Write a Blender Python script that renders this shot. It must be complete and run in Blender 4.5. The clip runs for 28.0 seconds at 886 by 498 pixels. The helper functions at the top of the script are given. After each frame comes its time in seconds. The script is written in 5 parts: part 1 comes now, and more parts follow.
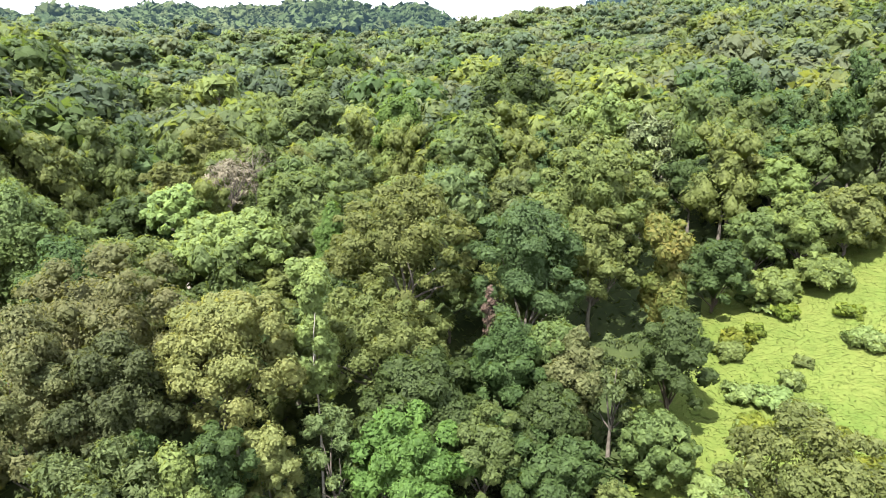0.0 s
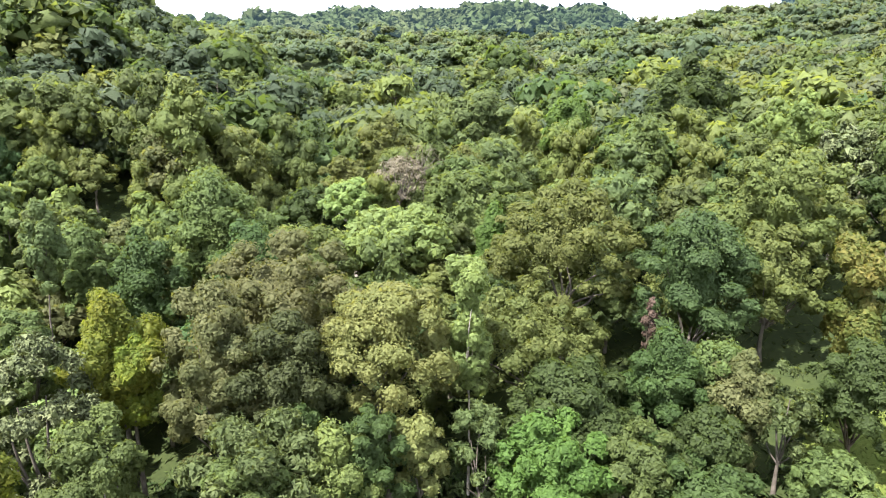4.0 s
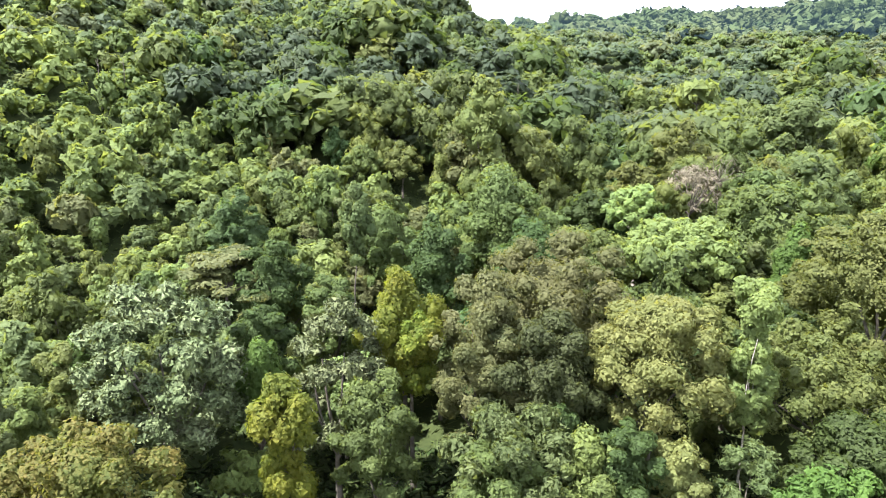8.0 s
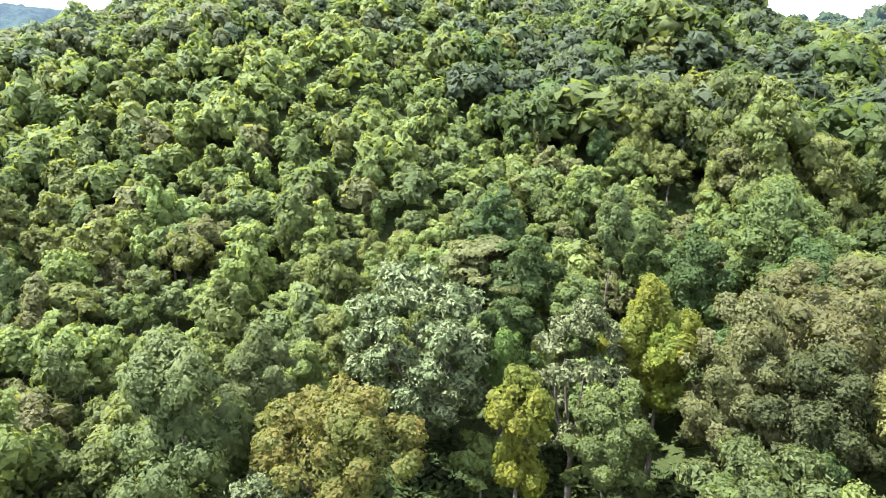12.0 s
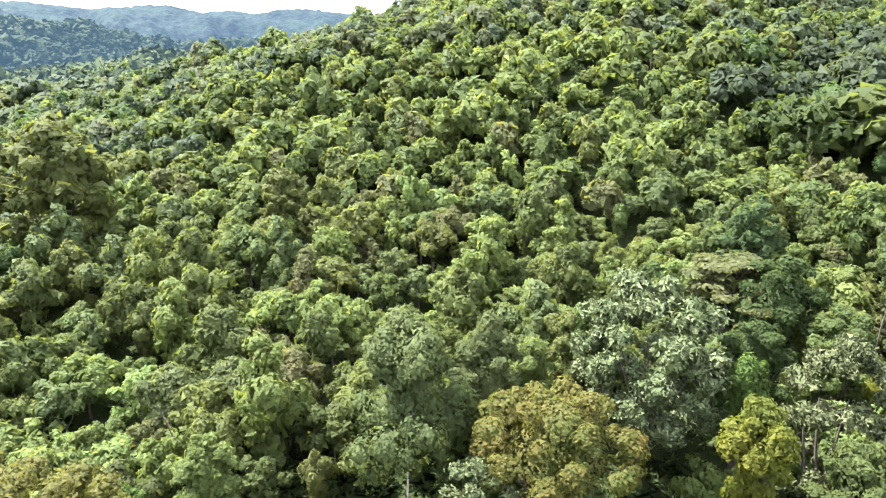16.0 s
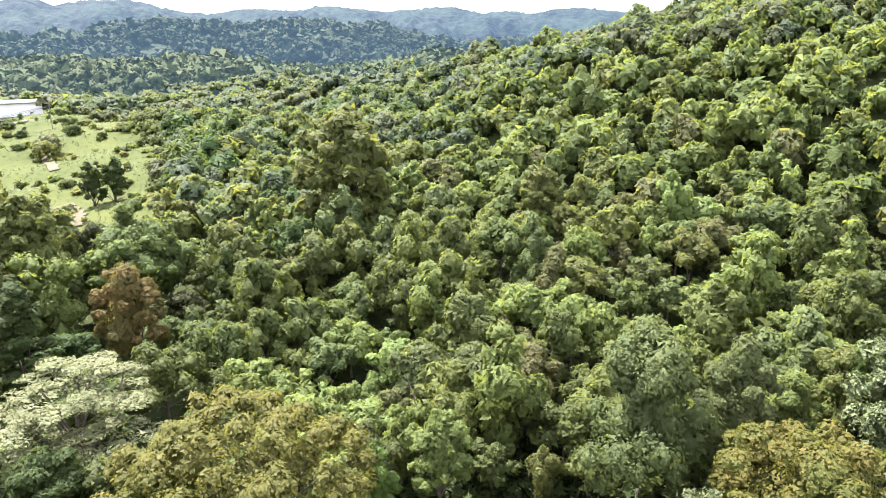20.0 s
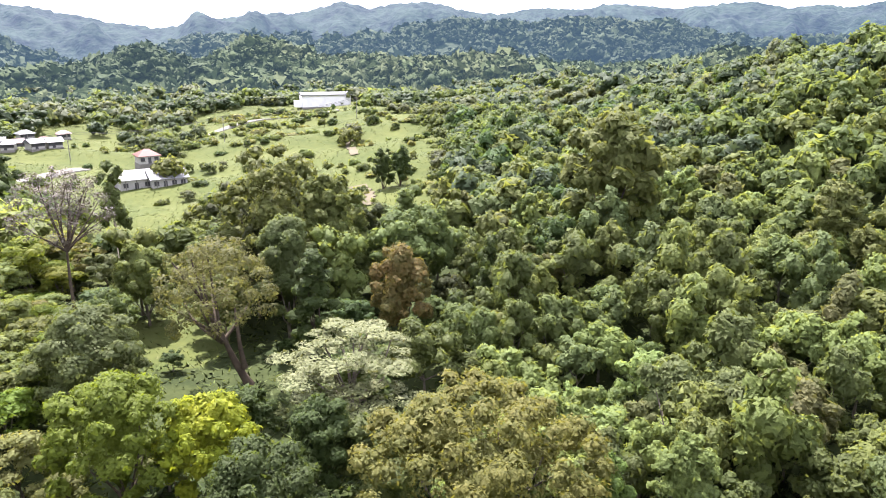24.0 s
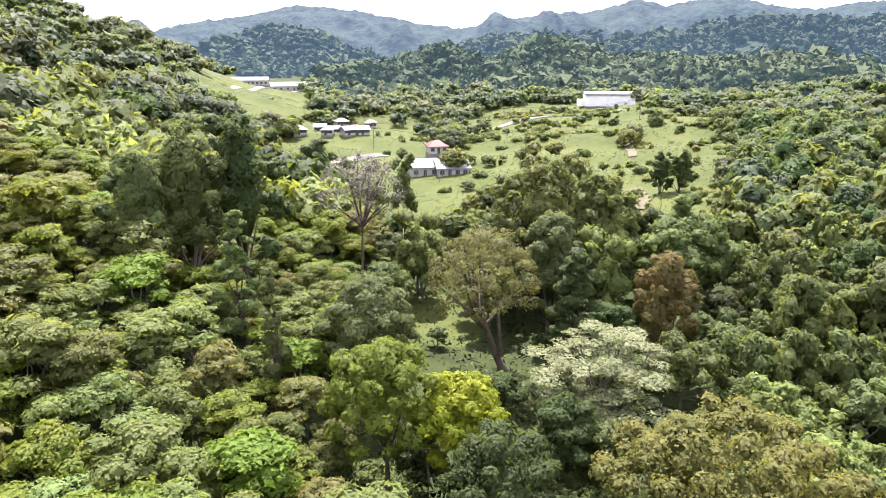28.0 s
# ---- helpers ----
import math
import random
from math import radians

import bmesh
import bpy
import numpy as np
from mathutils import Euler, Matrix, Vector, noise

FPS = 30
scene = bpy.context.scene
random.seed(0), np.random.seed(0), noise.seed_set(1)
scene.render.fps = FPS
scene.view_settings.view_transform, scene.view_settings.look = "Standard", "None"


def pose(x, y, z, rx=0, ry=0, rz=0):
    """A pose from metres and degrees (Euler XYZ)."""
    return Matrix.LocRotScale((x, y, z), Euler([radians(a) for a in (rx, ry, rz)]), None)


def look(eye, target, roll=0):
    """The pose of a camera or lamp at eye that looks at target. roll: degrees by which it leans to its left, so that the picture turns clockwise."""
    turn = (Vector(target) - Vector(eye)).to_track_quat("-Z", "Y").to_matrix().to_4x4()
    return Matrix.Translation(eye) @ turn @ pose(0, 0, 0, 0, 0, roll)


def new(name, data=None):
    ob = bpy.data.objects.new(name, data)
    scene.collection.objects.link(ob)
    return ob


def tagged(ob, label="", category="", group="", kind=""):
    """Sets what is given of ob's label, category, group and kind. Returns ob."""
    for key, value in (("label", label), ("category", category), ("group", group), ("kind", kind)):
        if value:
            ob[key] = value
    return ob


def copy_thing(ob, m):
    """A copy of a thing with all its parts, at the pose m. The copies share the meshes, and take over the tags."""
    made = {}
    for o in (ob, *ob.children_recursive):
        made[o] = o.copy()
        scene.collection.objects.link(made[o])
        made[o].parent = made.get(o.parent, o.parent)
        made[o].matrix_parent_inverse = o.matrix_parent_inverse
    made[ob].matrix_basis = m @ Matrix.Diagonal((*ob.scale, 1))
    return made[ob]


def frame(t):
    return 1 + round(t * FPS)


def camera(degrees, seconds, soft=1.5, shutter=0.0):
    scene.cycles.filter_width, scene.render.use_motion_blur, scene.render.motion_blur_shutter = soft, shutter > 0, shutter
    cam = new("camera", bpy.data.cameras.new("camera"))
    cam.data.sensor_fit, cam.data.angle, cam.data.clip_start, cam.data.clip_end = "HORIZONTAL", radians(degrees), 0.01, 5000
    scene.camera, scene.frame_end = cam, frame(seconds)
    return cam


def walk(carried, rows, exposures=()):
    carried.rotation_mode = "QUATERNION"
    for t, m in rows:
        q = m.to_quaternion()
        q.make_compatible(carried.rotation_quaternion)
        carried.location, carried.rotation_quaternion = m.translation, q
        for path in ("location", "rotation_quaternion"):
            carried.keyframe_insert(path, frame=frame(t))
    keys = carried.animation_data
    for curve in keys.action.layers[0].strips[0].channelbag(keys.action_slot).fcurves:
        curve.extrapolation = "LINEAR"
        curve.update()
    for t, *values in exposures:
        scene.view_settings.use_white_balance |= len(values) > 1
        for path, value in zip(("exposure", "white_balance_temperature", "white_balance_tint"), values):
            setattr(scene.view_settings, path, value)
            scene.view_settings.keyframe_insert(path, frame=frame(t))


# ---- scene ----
EYE = 42.0
cam = camera(65.6, 28.0, soft=1.05)
# seconds, degrees turned to the left, pitch, roll: a hovering camera that turns where it is
ROWS = [
    (0.0, 0.00, -16.38, 1.13),
    (0.5, 0.91, -16.39, 1.17),
    (1.0, 2.20, -16.39, 1.18),
    (1.5, 3.54, -16.38, 1.21),
    (2.0, 3.88, -16.39, 1.24),
    (2.5, 5.41, -16.37, 1.26),
    (4.5, 17.27, -16.20, 1.44),
    (5.0, 20.24, -16.15, 1.43),
    (5.5, 23.16, -16.14, 1.38),
    (6.0, 26.08, -16.11, 1.36),
    (6.5, 28.98, -16.07, 1.34),
    (7.0, 31.91, -16.04, 1.40),
    (7.5, 34.82, -16.05, 1.31),
    (8.0, 37.73, -16.04, 1.23),
    (8.5, 40.58, -16.06, 1.22),
    (9.0, 43.39, -16.08, 1.16),
    (9.5, 46.17, -16.05, 1.11),
    (10.0, 48.90, -16.05, 1.11),
    (10.5, 51.72, -16.06, 1.13),
    (11.0, 54.36, -16.07, 1.07),
    (11.5, 56.84, -16.08, 1.05),
    (12.0, 59.38, -16.09, 1.09),
    (12.5, 61.90, -16.11, 1.10),
    (14.5, 72.02, -16.02, 1.07),
    (15.0, 74.58, -16.03, 1.09),
    (15.5, 77.17, -16.07, 1.12),
    (16.0, 79.73, -16.10, 1.08),
    (16.5, 82.28, -16.07, 1.05),
    (17.0, 84.87, -16.10, 1.01),
    (17.5, 87.46, -16.11, 0.99),
    (18.0, 90.14, -16.14, 0.96),
    (18.5, 92.86, -16.16, 0.89),
    (19.0, 95.59, -16.18, 0.86),
    (19.5, 98.32, -16.21, 0.92),
    (20.0, 101.06, -16.20, 0.93),
    (20.5, 103.82, -16.19, 0.92),
    (21.0, 106.58, -16.21, 0.92),
    (21.5, 109.35, -16.23, 0.89),
    (23.5, 120.49, -16.28, 0.82),
    (24.0, 123.33, -16.30, 0.88),
    (24.5, 126.17, -16.30, 0.88),
    (25.0, 129.08, -16.32, 0.92),
    (25.5, 131.99, -16.35, 0.97),
    (26.0, 134.92, -16.36, 1.01),
    (26.5, 137.83, -16.37, 1.00),
    (27.0, 140.73, -16.36, 0.98),
    (27.5, 143.67, -16.37, 0.97),
    (28.0, 146.20, -16.39, 0.93),
]
walk(cam, [(t, pose(0, 0, EYE, 0, 0, yaw) @ pose(0, 0, 0, 90 + pitch, 0, -roll)) for t, yaw, pitch, roll in ROWS],
     exposures=[(0.0, 2.33, 6100, 11), (3.0, 2.31, 6100, 12), (6.0, 2.32, 6000, 14), (10.0, 2.63, 5950, 13), (14.0, 2.62, 5950, 13), (18.0, 2.57, 6150, 17), (24.0, 2.37, 6200, 23), (28.0, 2.29, 6200, 23)])

# ---------------------------------------------------------------- sky and sun
SUN_TURN, SUN_HIGH = 148.0, 61.0
world = bpy.data.worlds.new("sky")
scene.world = world
world.use_nodes = True
wn, wl = world.node_tree.nodes, world.node_tree.links
wn.clear()
sky = wn.new("ShaderNodeTexSky")
sky.sky_type, sky.sun_disc = "NISHITA", False
sky.sun_elevation, sky.sun_rotation = radians(SUN_HIGH), radians(-SUN_TURN)
sky.air_density, sky.dust_density, sky.ozone_density = 1.0, 2.5, 1.0
cloud = wn.new("ShaderNodeTexNoise")
cloud.inputs["Scale"].default_value, cloud.inputs["Detail"].default_value = 2.2, 6.0
cloud_ramp = wn.new("ShaderNodeMapRange")
cloud_ramp.inputs["From Min"].default_value, cloud_ramp.inputs["From Max"].default_value = 0.25, 0.55
cloud_ramp.inputs["To Min"].default_value, cloud_ramp.inputs["To Max"].default_value = 0.55, 1.0
cloud_mix = wn.new("ShaderNodeMix")
cloud_mix.data_type = "RGBA"
cloud_mix.inputs["B"].default_value = (9.0, 9.3, 9.8, 1)
coord = wn.new("ShaderNodeTexCoord")
sky_shade = wn.new("ShaderNodeBackground")
sky_shade.inputs["Strength"].default_value = 0.080
sky_out = wn.new("ShaderNodeOutputWorld")
wl.new(coord.outputs["Generated"], cloud.inputs["Vector"])
wl.new(cloud.outputs["Fac"], cloud_ramp.inputs["Value"])
wl.new(cloud_ramp.outputs["Result"], cloud_mix.inputs["Factor"])
wl.new(sky.outputs["Color"], cloud_mix.inputs["A"])
wl.new(cloud_mix.outputs["Result"], sky_shade.inputs["Color"])
wl.new(sky_shade.outputs["Background"], sky_out.inputs["Surface"])
sun_data = bpy.data.lights.new("sun", "SUN")
sun_data.energy, sun_data.angle, sun_data.color = 4.6, radians(0.6), (1.0, 0.95, 0.86)
sun_way = Vector((-math.sin(radians(SUN_TURN)) * math.cos(radians(SUN_HIGH)), math.cos(radians(SUN_TURN)) * math.cos(radians(SUN_HIGH)), math.sin(radians(SUN_HIGH))))
sun = new("sun", sun_data)
sun.matrix_world = look(sun_way * 300, (0, 0, 0))

# ---------------------------------------------------------------- materials


def material(name):
    m = bpy.data.materials.new(name)
    m.use_nodes = True
    nt = m.node_tree
    nt.nodes.clear()
    return m, nt.nodes, nt.links


def math_node(n, l, op, a, b):
    k = n.new("ShaderNodeMath")
    k.operation = op
    for i, v in enumerate((a, b)):
        if isinstance(v, (int, float)):
            k.inputs[i].default_value = v
        else:
            l.new(v, k.inputs[i])
    return k.outputs[0]


def noise_node(n, l, scale, detail=3.0):
    geo = n.new("ShaderNodeNewGeometry")
    k = n.new("ShaderNodeTexNoise")
    k.inputs["Scale"].default_value, k.inputs["Detail"].default_value = scale, detail
    l.new(geo.outputs["Position"], k.inputs["Vector"])
    return k.outputs["Fac"]


def mix_colour(n, l, fac, a, b):
    k = n.new("ShaderNodeMix")
    k.data_type = "RGBA"
    for name, v in (("Factor", fac), ("A", a), ("B", b)):
        if isinstance(v, (int, float)):
            k.inputs[name].default_value = v
        elif isinstance(v, tuple):
            k.inputs[name].default_value = (*v, 1)
        else:
            l.new(v, k.inputs[name])
    return k.outputs["Result"]


def leaf_material(name, colour, second=None, glow=0.5, rough=0.6, vary=1.0):
    """Foliage: tone differs tree by tree, in patches and leaf by leaf, with dark gaps painted in as fine flecks; light
    comes through the leaves.
    """
    m, n, l = material(name)
    second = second or (colour[0] * 1.35, colour[1] * 1.28, colour[2] * 1.15)
    geo = n.new("ShaderNodeNewGeometry")
    info = n.new("ShaderNodeObjectInfo")
    patch = noise_node(n, l, 0.22, 2.0)
    fac = math_node(n, l, "MULTIPLY", math_node(n, l, "SUBTRACT", patch, 0.32), 2.2)
    fac = math_node(n, l, "ADD", fac, math_node(n, l, "MULTIPLY", math_node(n, l, "SUBTRACT", geo.outputs["Random Per Island"], 0.5), 0.7))
    clamp = n.new("ShaderNodeClamp")
    l.new(fac, clamp.inputs["Value"])
    col = mix_colour(n, l, clamp.outputs[0], colour, second)
    hsv = n.new("ShaderNodeHueSaturation")
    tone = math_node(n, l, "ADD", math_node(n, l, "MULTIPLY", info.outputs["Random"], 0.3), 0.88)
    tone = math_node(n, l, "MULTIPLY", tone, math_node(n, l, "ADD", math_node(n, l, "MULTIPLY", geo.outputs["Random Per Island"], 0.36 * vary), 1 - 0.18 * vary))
    # fine mottling: leaf grain, with the dark gaps between leaves painted in
    gap_fleck = math_node(n, l, "ADD", math_node(n, l, "MULTIPLY", noise_node(n, l, 4.5, 3.0), 0.8 * vary), 1 - 0.42 * vary)
    tone = math_node(n, l, "MULTIPLY", tone, gap_fleck)
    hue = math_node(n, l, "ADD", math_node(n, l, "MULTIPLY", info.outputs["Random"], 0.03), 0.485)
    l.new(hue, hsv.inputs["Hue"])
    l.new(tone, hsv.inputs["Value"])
    l.new(col, hsv.inputs["Color"])
    p = n.new("ShaderNodeBsdfPrincipled")
    p.inputs["Roughness"].default_value = rough
    p.inputs["Specular IOR Level"].default_value = 0.2
    l.new(hsv.outputs["Color"], p.inputs["Base Color"])
    relief = n.new("ShaderNodeBump")
    relief.inputs["Strength"].default_value, relief.inputs["Distance"].default_value = 0.9 * vary, 0.35
    l.new(noise_node(n, l, 2.6, 4.0), relief.inputs["Height"])
    l.new(relief.outputs[0], p.inputs["Normal"])
    tr = n.new("ShaderNodeBsdfTranslucent")
    warm = mix_colour(n, l, 0.5, hsv.outputs["Color"], (colour[0] * 2.5, colour[1] * 2.1, colour[2] * 0.7))
    l.new(warm, tr.inputs["Color"])
    mix = n.new("ShaderNodeMixShader")
    mix.inputs[0].default_value = glow
    out = n.new("ShaderNodeOutputMaterial")
    l.new(p.outputs[0], mix.inputs[1])
    l.new(tr.outputs[0], mix.inputs[2])
    l.new(mix.outputs[0], out.inputs[0])
    return m


def plain_material(name, a, b, scale, rough=0.8, bump=0.0, fine=None, metal=0.0, shine=0.12):
    """Two tones mixed by coarse and fine noise, with relief."""
    m, n, l = material(name)
    coarse, small = noise_node(n, l, scale, 4.0), noise_node(n, l, fine or scale * 9, 5.0)
    fac = math_node(n, l, "ADD", math_node(n, l, "MULTIPLY", coarse, 0.7), math_node(n, l, "MULTIPLY", small, 0.5))
    ramp = n.new("ShaderNodeMapRange")
    ramp.inputs["From Min"].default_value, ramp.inputs["From Max"].default_value = 0.4, 0.8
    l.new(fac, ramp.inputs["Value"])
    p = n.new("ShaderNodeBsdfPrincipled")
    p.inputs["Roughness"].default_value, p.inputs["Metallic"].default_value = rough, metal
    p.inputs["Specular IOR Level"].default_value = shine
    l.new(mix_colour(n, l, ramp.outputs[0], a, b), p.inputs["Base Color"])
    if bump:
        bm_node = n.new("ShaderNodeBump")
        bm_node.inputs["Strength"].default_value = bump
        l.new(small, bm_node.inputs["Height"])
        l.new(bm_node.outputs[0], p.inputs["Normal"])
    out = n.new("ShaderNodeOutputMaterial")
    l.new(p.outputs[0], out.inputs[0])
    return m


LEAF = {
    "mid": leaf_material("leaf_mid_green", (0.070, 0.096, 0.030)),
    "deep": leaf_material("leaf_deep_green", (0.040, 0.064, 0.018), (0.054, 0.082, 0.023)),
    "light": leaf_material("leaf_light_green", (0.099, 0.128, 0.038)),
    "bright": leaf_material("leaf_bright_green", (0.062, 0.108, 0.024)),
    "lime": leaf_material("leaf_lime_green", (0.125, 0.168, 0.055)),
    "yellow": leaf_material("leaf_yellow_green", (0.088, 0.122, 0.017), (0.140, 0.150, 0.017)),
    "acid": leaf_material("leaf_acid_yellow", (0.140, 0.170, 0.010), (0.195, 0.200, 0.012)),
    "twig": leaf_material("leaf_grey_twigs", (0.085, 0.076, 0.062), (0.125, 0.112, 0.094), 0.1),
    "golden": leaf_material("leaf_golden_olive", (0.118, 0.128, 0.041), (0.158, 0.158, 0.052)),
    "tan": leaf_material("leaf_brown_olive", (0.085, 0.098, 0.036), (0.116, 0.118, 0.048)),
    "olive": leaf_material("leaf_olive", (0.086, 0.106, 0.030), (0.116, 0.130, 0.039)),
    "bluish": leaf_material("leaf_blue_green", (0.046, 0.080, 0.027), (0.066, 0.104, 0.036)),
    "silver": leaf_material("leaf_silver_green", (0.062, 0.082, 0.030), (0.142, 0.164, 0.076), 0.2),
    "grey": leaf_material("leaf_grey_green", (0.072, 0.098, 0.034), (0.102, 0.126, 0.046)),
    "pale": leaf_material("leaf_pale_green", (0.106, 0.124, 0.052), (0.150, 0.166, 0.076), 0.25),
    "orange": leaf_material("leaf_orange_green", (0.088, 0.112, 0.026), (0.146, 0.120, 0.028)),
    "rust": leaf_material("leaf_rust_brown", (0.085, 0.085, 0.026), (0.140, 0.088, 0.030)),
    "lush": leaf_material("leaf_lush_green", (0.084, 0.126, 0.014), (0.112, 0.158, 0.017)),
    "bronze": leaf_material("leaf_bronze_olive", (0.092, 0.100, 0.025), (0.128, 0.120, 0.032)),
    # olive with the shade among low trees darkened into the leaf colour
    "shade": leaf_material("leaf_shaded_olive", (0.040, 0.050, 0.017), (0.056, 0.068, 0.024)),
    # haze of distance put into the leaf colour: greyer, bluer, less varied
    "hazy": leaf_material("leaf_hazed_green", (0.056, 0.078, 0.040), (0.076, 0.098, 0.052), vary=0.7),
    "dim": leaf_material("leaf_hazed_deep_green", (0.040, 0.060, 0.031), (0.056, 0.078, 0.040), vary=0.7),
    "soft": leaf_material("leaf_hazed_olive", (0.070, 0.085, 0.041), (0.090, 0.104, 0.052), vary=0.7),
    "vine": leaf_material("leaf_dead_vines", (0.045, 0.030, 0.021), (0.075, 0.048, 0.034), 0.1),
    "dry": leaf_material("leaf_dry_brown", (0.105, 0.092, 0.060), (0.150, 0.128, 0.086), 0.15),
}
BARK = plain_material("bark_grey_brown", (0.065, 0.054, 0.042), (0.155, 0.135, 0.110), 1.5, 0.9, 0.5)
BARK_DARK = plain_material("bark_dark", (0.035, 0.027, 0.02), (0.09, 0.07, 0.05), 1.5, 0.9, 0.5)
BARK_PALE = plain_material("bark_pale_dead", (0.30, 0.25, 0.20), (0.48, 0.42, 0.36), 2.0, 0.9, 0.3)
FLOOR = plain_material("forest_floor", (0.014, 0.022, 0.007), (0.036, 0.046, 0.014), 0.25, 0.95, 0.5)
MEADOW = plain_material("valley_meadow", (0.034, 0.048, 0.011), (0.066, 0.076, 0.020), 0.06, 0.9, 0.6)
MEADOW_BLADE = leaf_material("meadow_blades", (0.036, 0.058, 0.011), (0.080, 0.080, 0.017), 0.25, vary=0.35)
GRASS = plain_material("meadow_grass", (0.050, 0.074, 0.012), (0.086, 0.100, 0.022), 0.12, 0.9, 0.6)
BLADE = leaf_material("grass_blades", (0.064, 0.090, 0.015), (0.096, 0.108, 0.025), 0.3, vary=0.35)

# ---------------------------------------------------------------- mesh tools


def tube_rows(path, radii, sides=7):
    """Vertices and quads of a tapering tube along a path."""
    vs, fs = [], []
    for i, (p, r) in enumerate(zip(path, radii)):
        d = (path[min(i + 1, len(path) - 1)] - path[max(i - 1, 0)]).normalized()
        a = d.orthogonal().normalized()
        b = d.cross(a)
        for k in range(sides):
            w = math.tau * k / sides
            vs.append(p + a * (r * math.cos(w)) + b * (r * math.sin(w)))
    for i in range(len(path) - 1):
        for k in range(sides):
            fs.append((i * sides + k, i * sides + (k + 1) % sides, (i + 1) * sides + (k + 1) % sides, (i + 1) * sides + k))
    return vs, fs


def mesh_from(name, verts, quads, tris, mats, quad_mat=None, tri_mat=None, smooth=False, normals=None):
    """A mesh from arrays of vertices, quads and triangles; normals, one to a vertex, round off its shading."""
    me = bpy.data.meshes.new(name)
    nq, ntri = len(quads), len(tris)
    me.vertices.add(len(verts))
    me.vertices.foreach_set("co", np.asarray(verts, np.float32).ravel())
    me.loops.add(nq * 4 + ntri * 3)
    me.loops.foreach_set("vertex_index", np.concatenate([np.asarray(quads, np.int32).ravel(), np.asarray(tris, np.int32).ravel()]).astype(np.int32))
    me.polygons.add(nq + ntri)
    starts = np.concatenate([np.arange(nq) * 4, nq * 4 + np.arange(ntri) * 3]).astype(np.int32)
    me.polygons.foreach_set("loop_start", starts)
    for m in mats:
        me.materials.append(m)
    if quad_mat is not None:
        me.polygons.foreach_set("material_index", np.concatenate([quad_mat, tri_mat]).astype(np.int32))
    if smooth or normals is not None:
        me.polygons.foreach_set("use_smooth", np.ones(nq + ntri, bool))
    me.update(calc_edges=True)
    if normals is not None:
        me.normals_split_custom_set_from_vertices(np.asarray(normals, np.float32))
    return me


def part(name, bm, mat, parent, label=""):
    """One bmesh or mesh as a part under a thing."""
    if isinstance(bm, bmesh.types.BMesh):
        me = bpy.data.meshes.new(name)
        bm.to_mesh(me)
        bm.free()
    else:
        me = bm
    if mat is not None:
        me.materials.clear()
        me.materials.append(mat)
    ob = new(name, me)
    ob.parent = parent
    return tagged(ob, label)


# the inner mass of a clump: eight faces, drawn out a little
BALL = (np.array([[1, 0, 0], [-1, 0, 0], [0, 1, 0], [0, -1, 0], [0, 0, 1], [0, 0, -1]], float) * 1.14,
        np.array([[0, 2, 4], [2, 1, 4], [1, 3, 4], [3, 0, 4], [2, 0, 5], [1, 2, 5], [3, 1, 5], [0, 3, 5]]))

# ---------------------------------------------------------------- the lie of the land
HILLS = []


def hill(x, y, a, b, turn, high):
    HILLS.append((x, y, a, b, math.cos(turn), math.sin(turn), high))


hill(-241, 85, 58, 107, -0.35, 39.1)
hill(-282, 236, 37, 337, 3.99, 10.1)
hill(-166, 30, 64, 36, 1.42, 23.8)
hill(-180, 686, 96, 110, 0.70, 16.5)
hill(-515, 479, 366, 221, 4.10, 54.2)
hill(50, 58, 115, 53, 2.33, 33.0)
hill(475, 592, 172, 384, 0.99, 82.4)
hill(19, -77, 36, 54, -0.17, 44.9)
hill(-25, -418, 103, 67, 1.11, 41.6)
hill(-133, 172, 115, 35, -0.86, 16.0)
hill(-351, 191, 107, 195, -0.52, 31.9)
hill(-479, -472, 530, 231, 2.34, 14.1)
hill(-5, -2, 51, 71, 1.84, 24.4)
hill(203, -477, 324, 141, -5.22, 59.5)
hill(268, 291, 306, 174, -1.01, 50.9)
hill(55, -48, 134, 65, 11.50, -76.0)
hill(-226, -173, 75, 39, -2.25, 9.3)
hill(32, -161, 39, 56, -0.10, 35.2)


def land(x, y):
    """Height of the ground, for numbers or arrays."""
    z = 0.0
    for cx, cy, a, b, c, s, high in HILLS:
        dx, dy = x - cx, y - cy
        z = z + high * np.exp(-0.5 * (((dx * c + dy * s) / a) ** 2 + ((dy * c - dx * s) / b) ** 2))
    r = np.hypot(x, y)
    side = np.degrees(np.arctan2(-x, y))
    wild = np.clip((r - 150) / 150, 0, 1) * (1 - np.clip((side - 112) / 10, 0, 1) * np.clip((168 - side) / 6, 0, 1))
    z = z + wild * 5.5 * (np.sin(x * 0.041 + 0.6 * np.sin(y * 0.023)) * np.cos(y * 0.034 + 0.8) + 0.5 * np.sin(x * 0.083 - y * 0.061 + 2.0))
    z = z * (1 - 0.75 * np.clip((r - 720) / 300, 0, 1)) + np.clip((r - 60) / 200, 0, 1) * 1.6 * (np.sin(x * 0.071 + 1.3) * np.cos(y * 0.063) + 0.6 * np.sin(x * 0.17 + y * 0.13))
    return z


def polar(turn, r):
    return -r * math.sin(radians(turn)), r * math.cos(radians(turn))


OPEN = []


def clearing(turn, r, along, across, lean=0.0):
    x, y = polar(turn, r)
    OPEN.append((x, y, along, across, math.cos(radians(90 + turn + lean)), math.sin(radians(90 + turn + lean))))


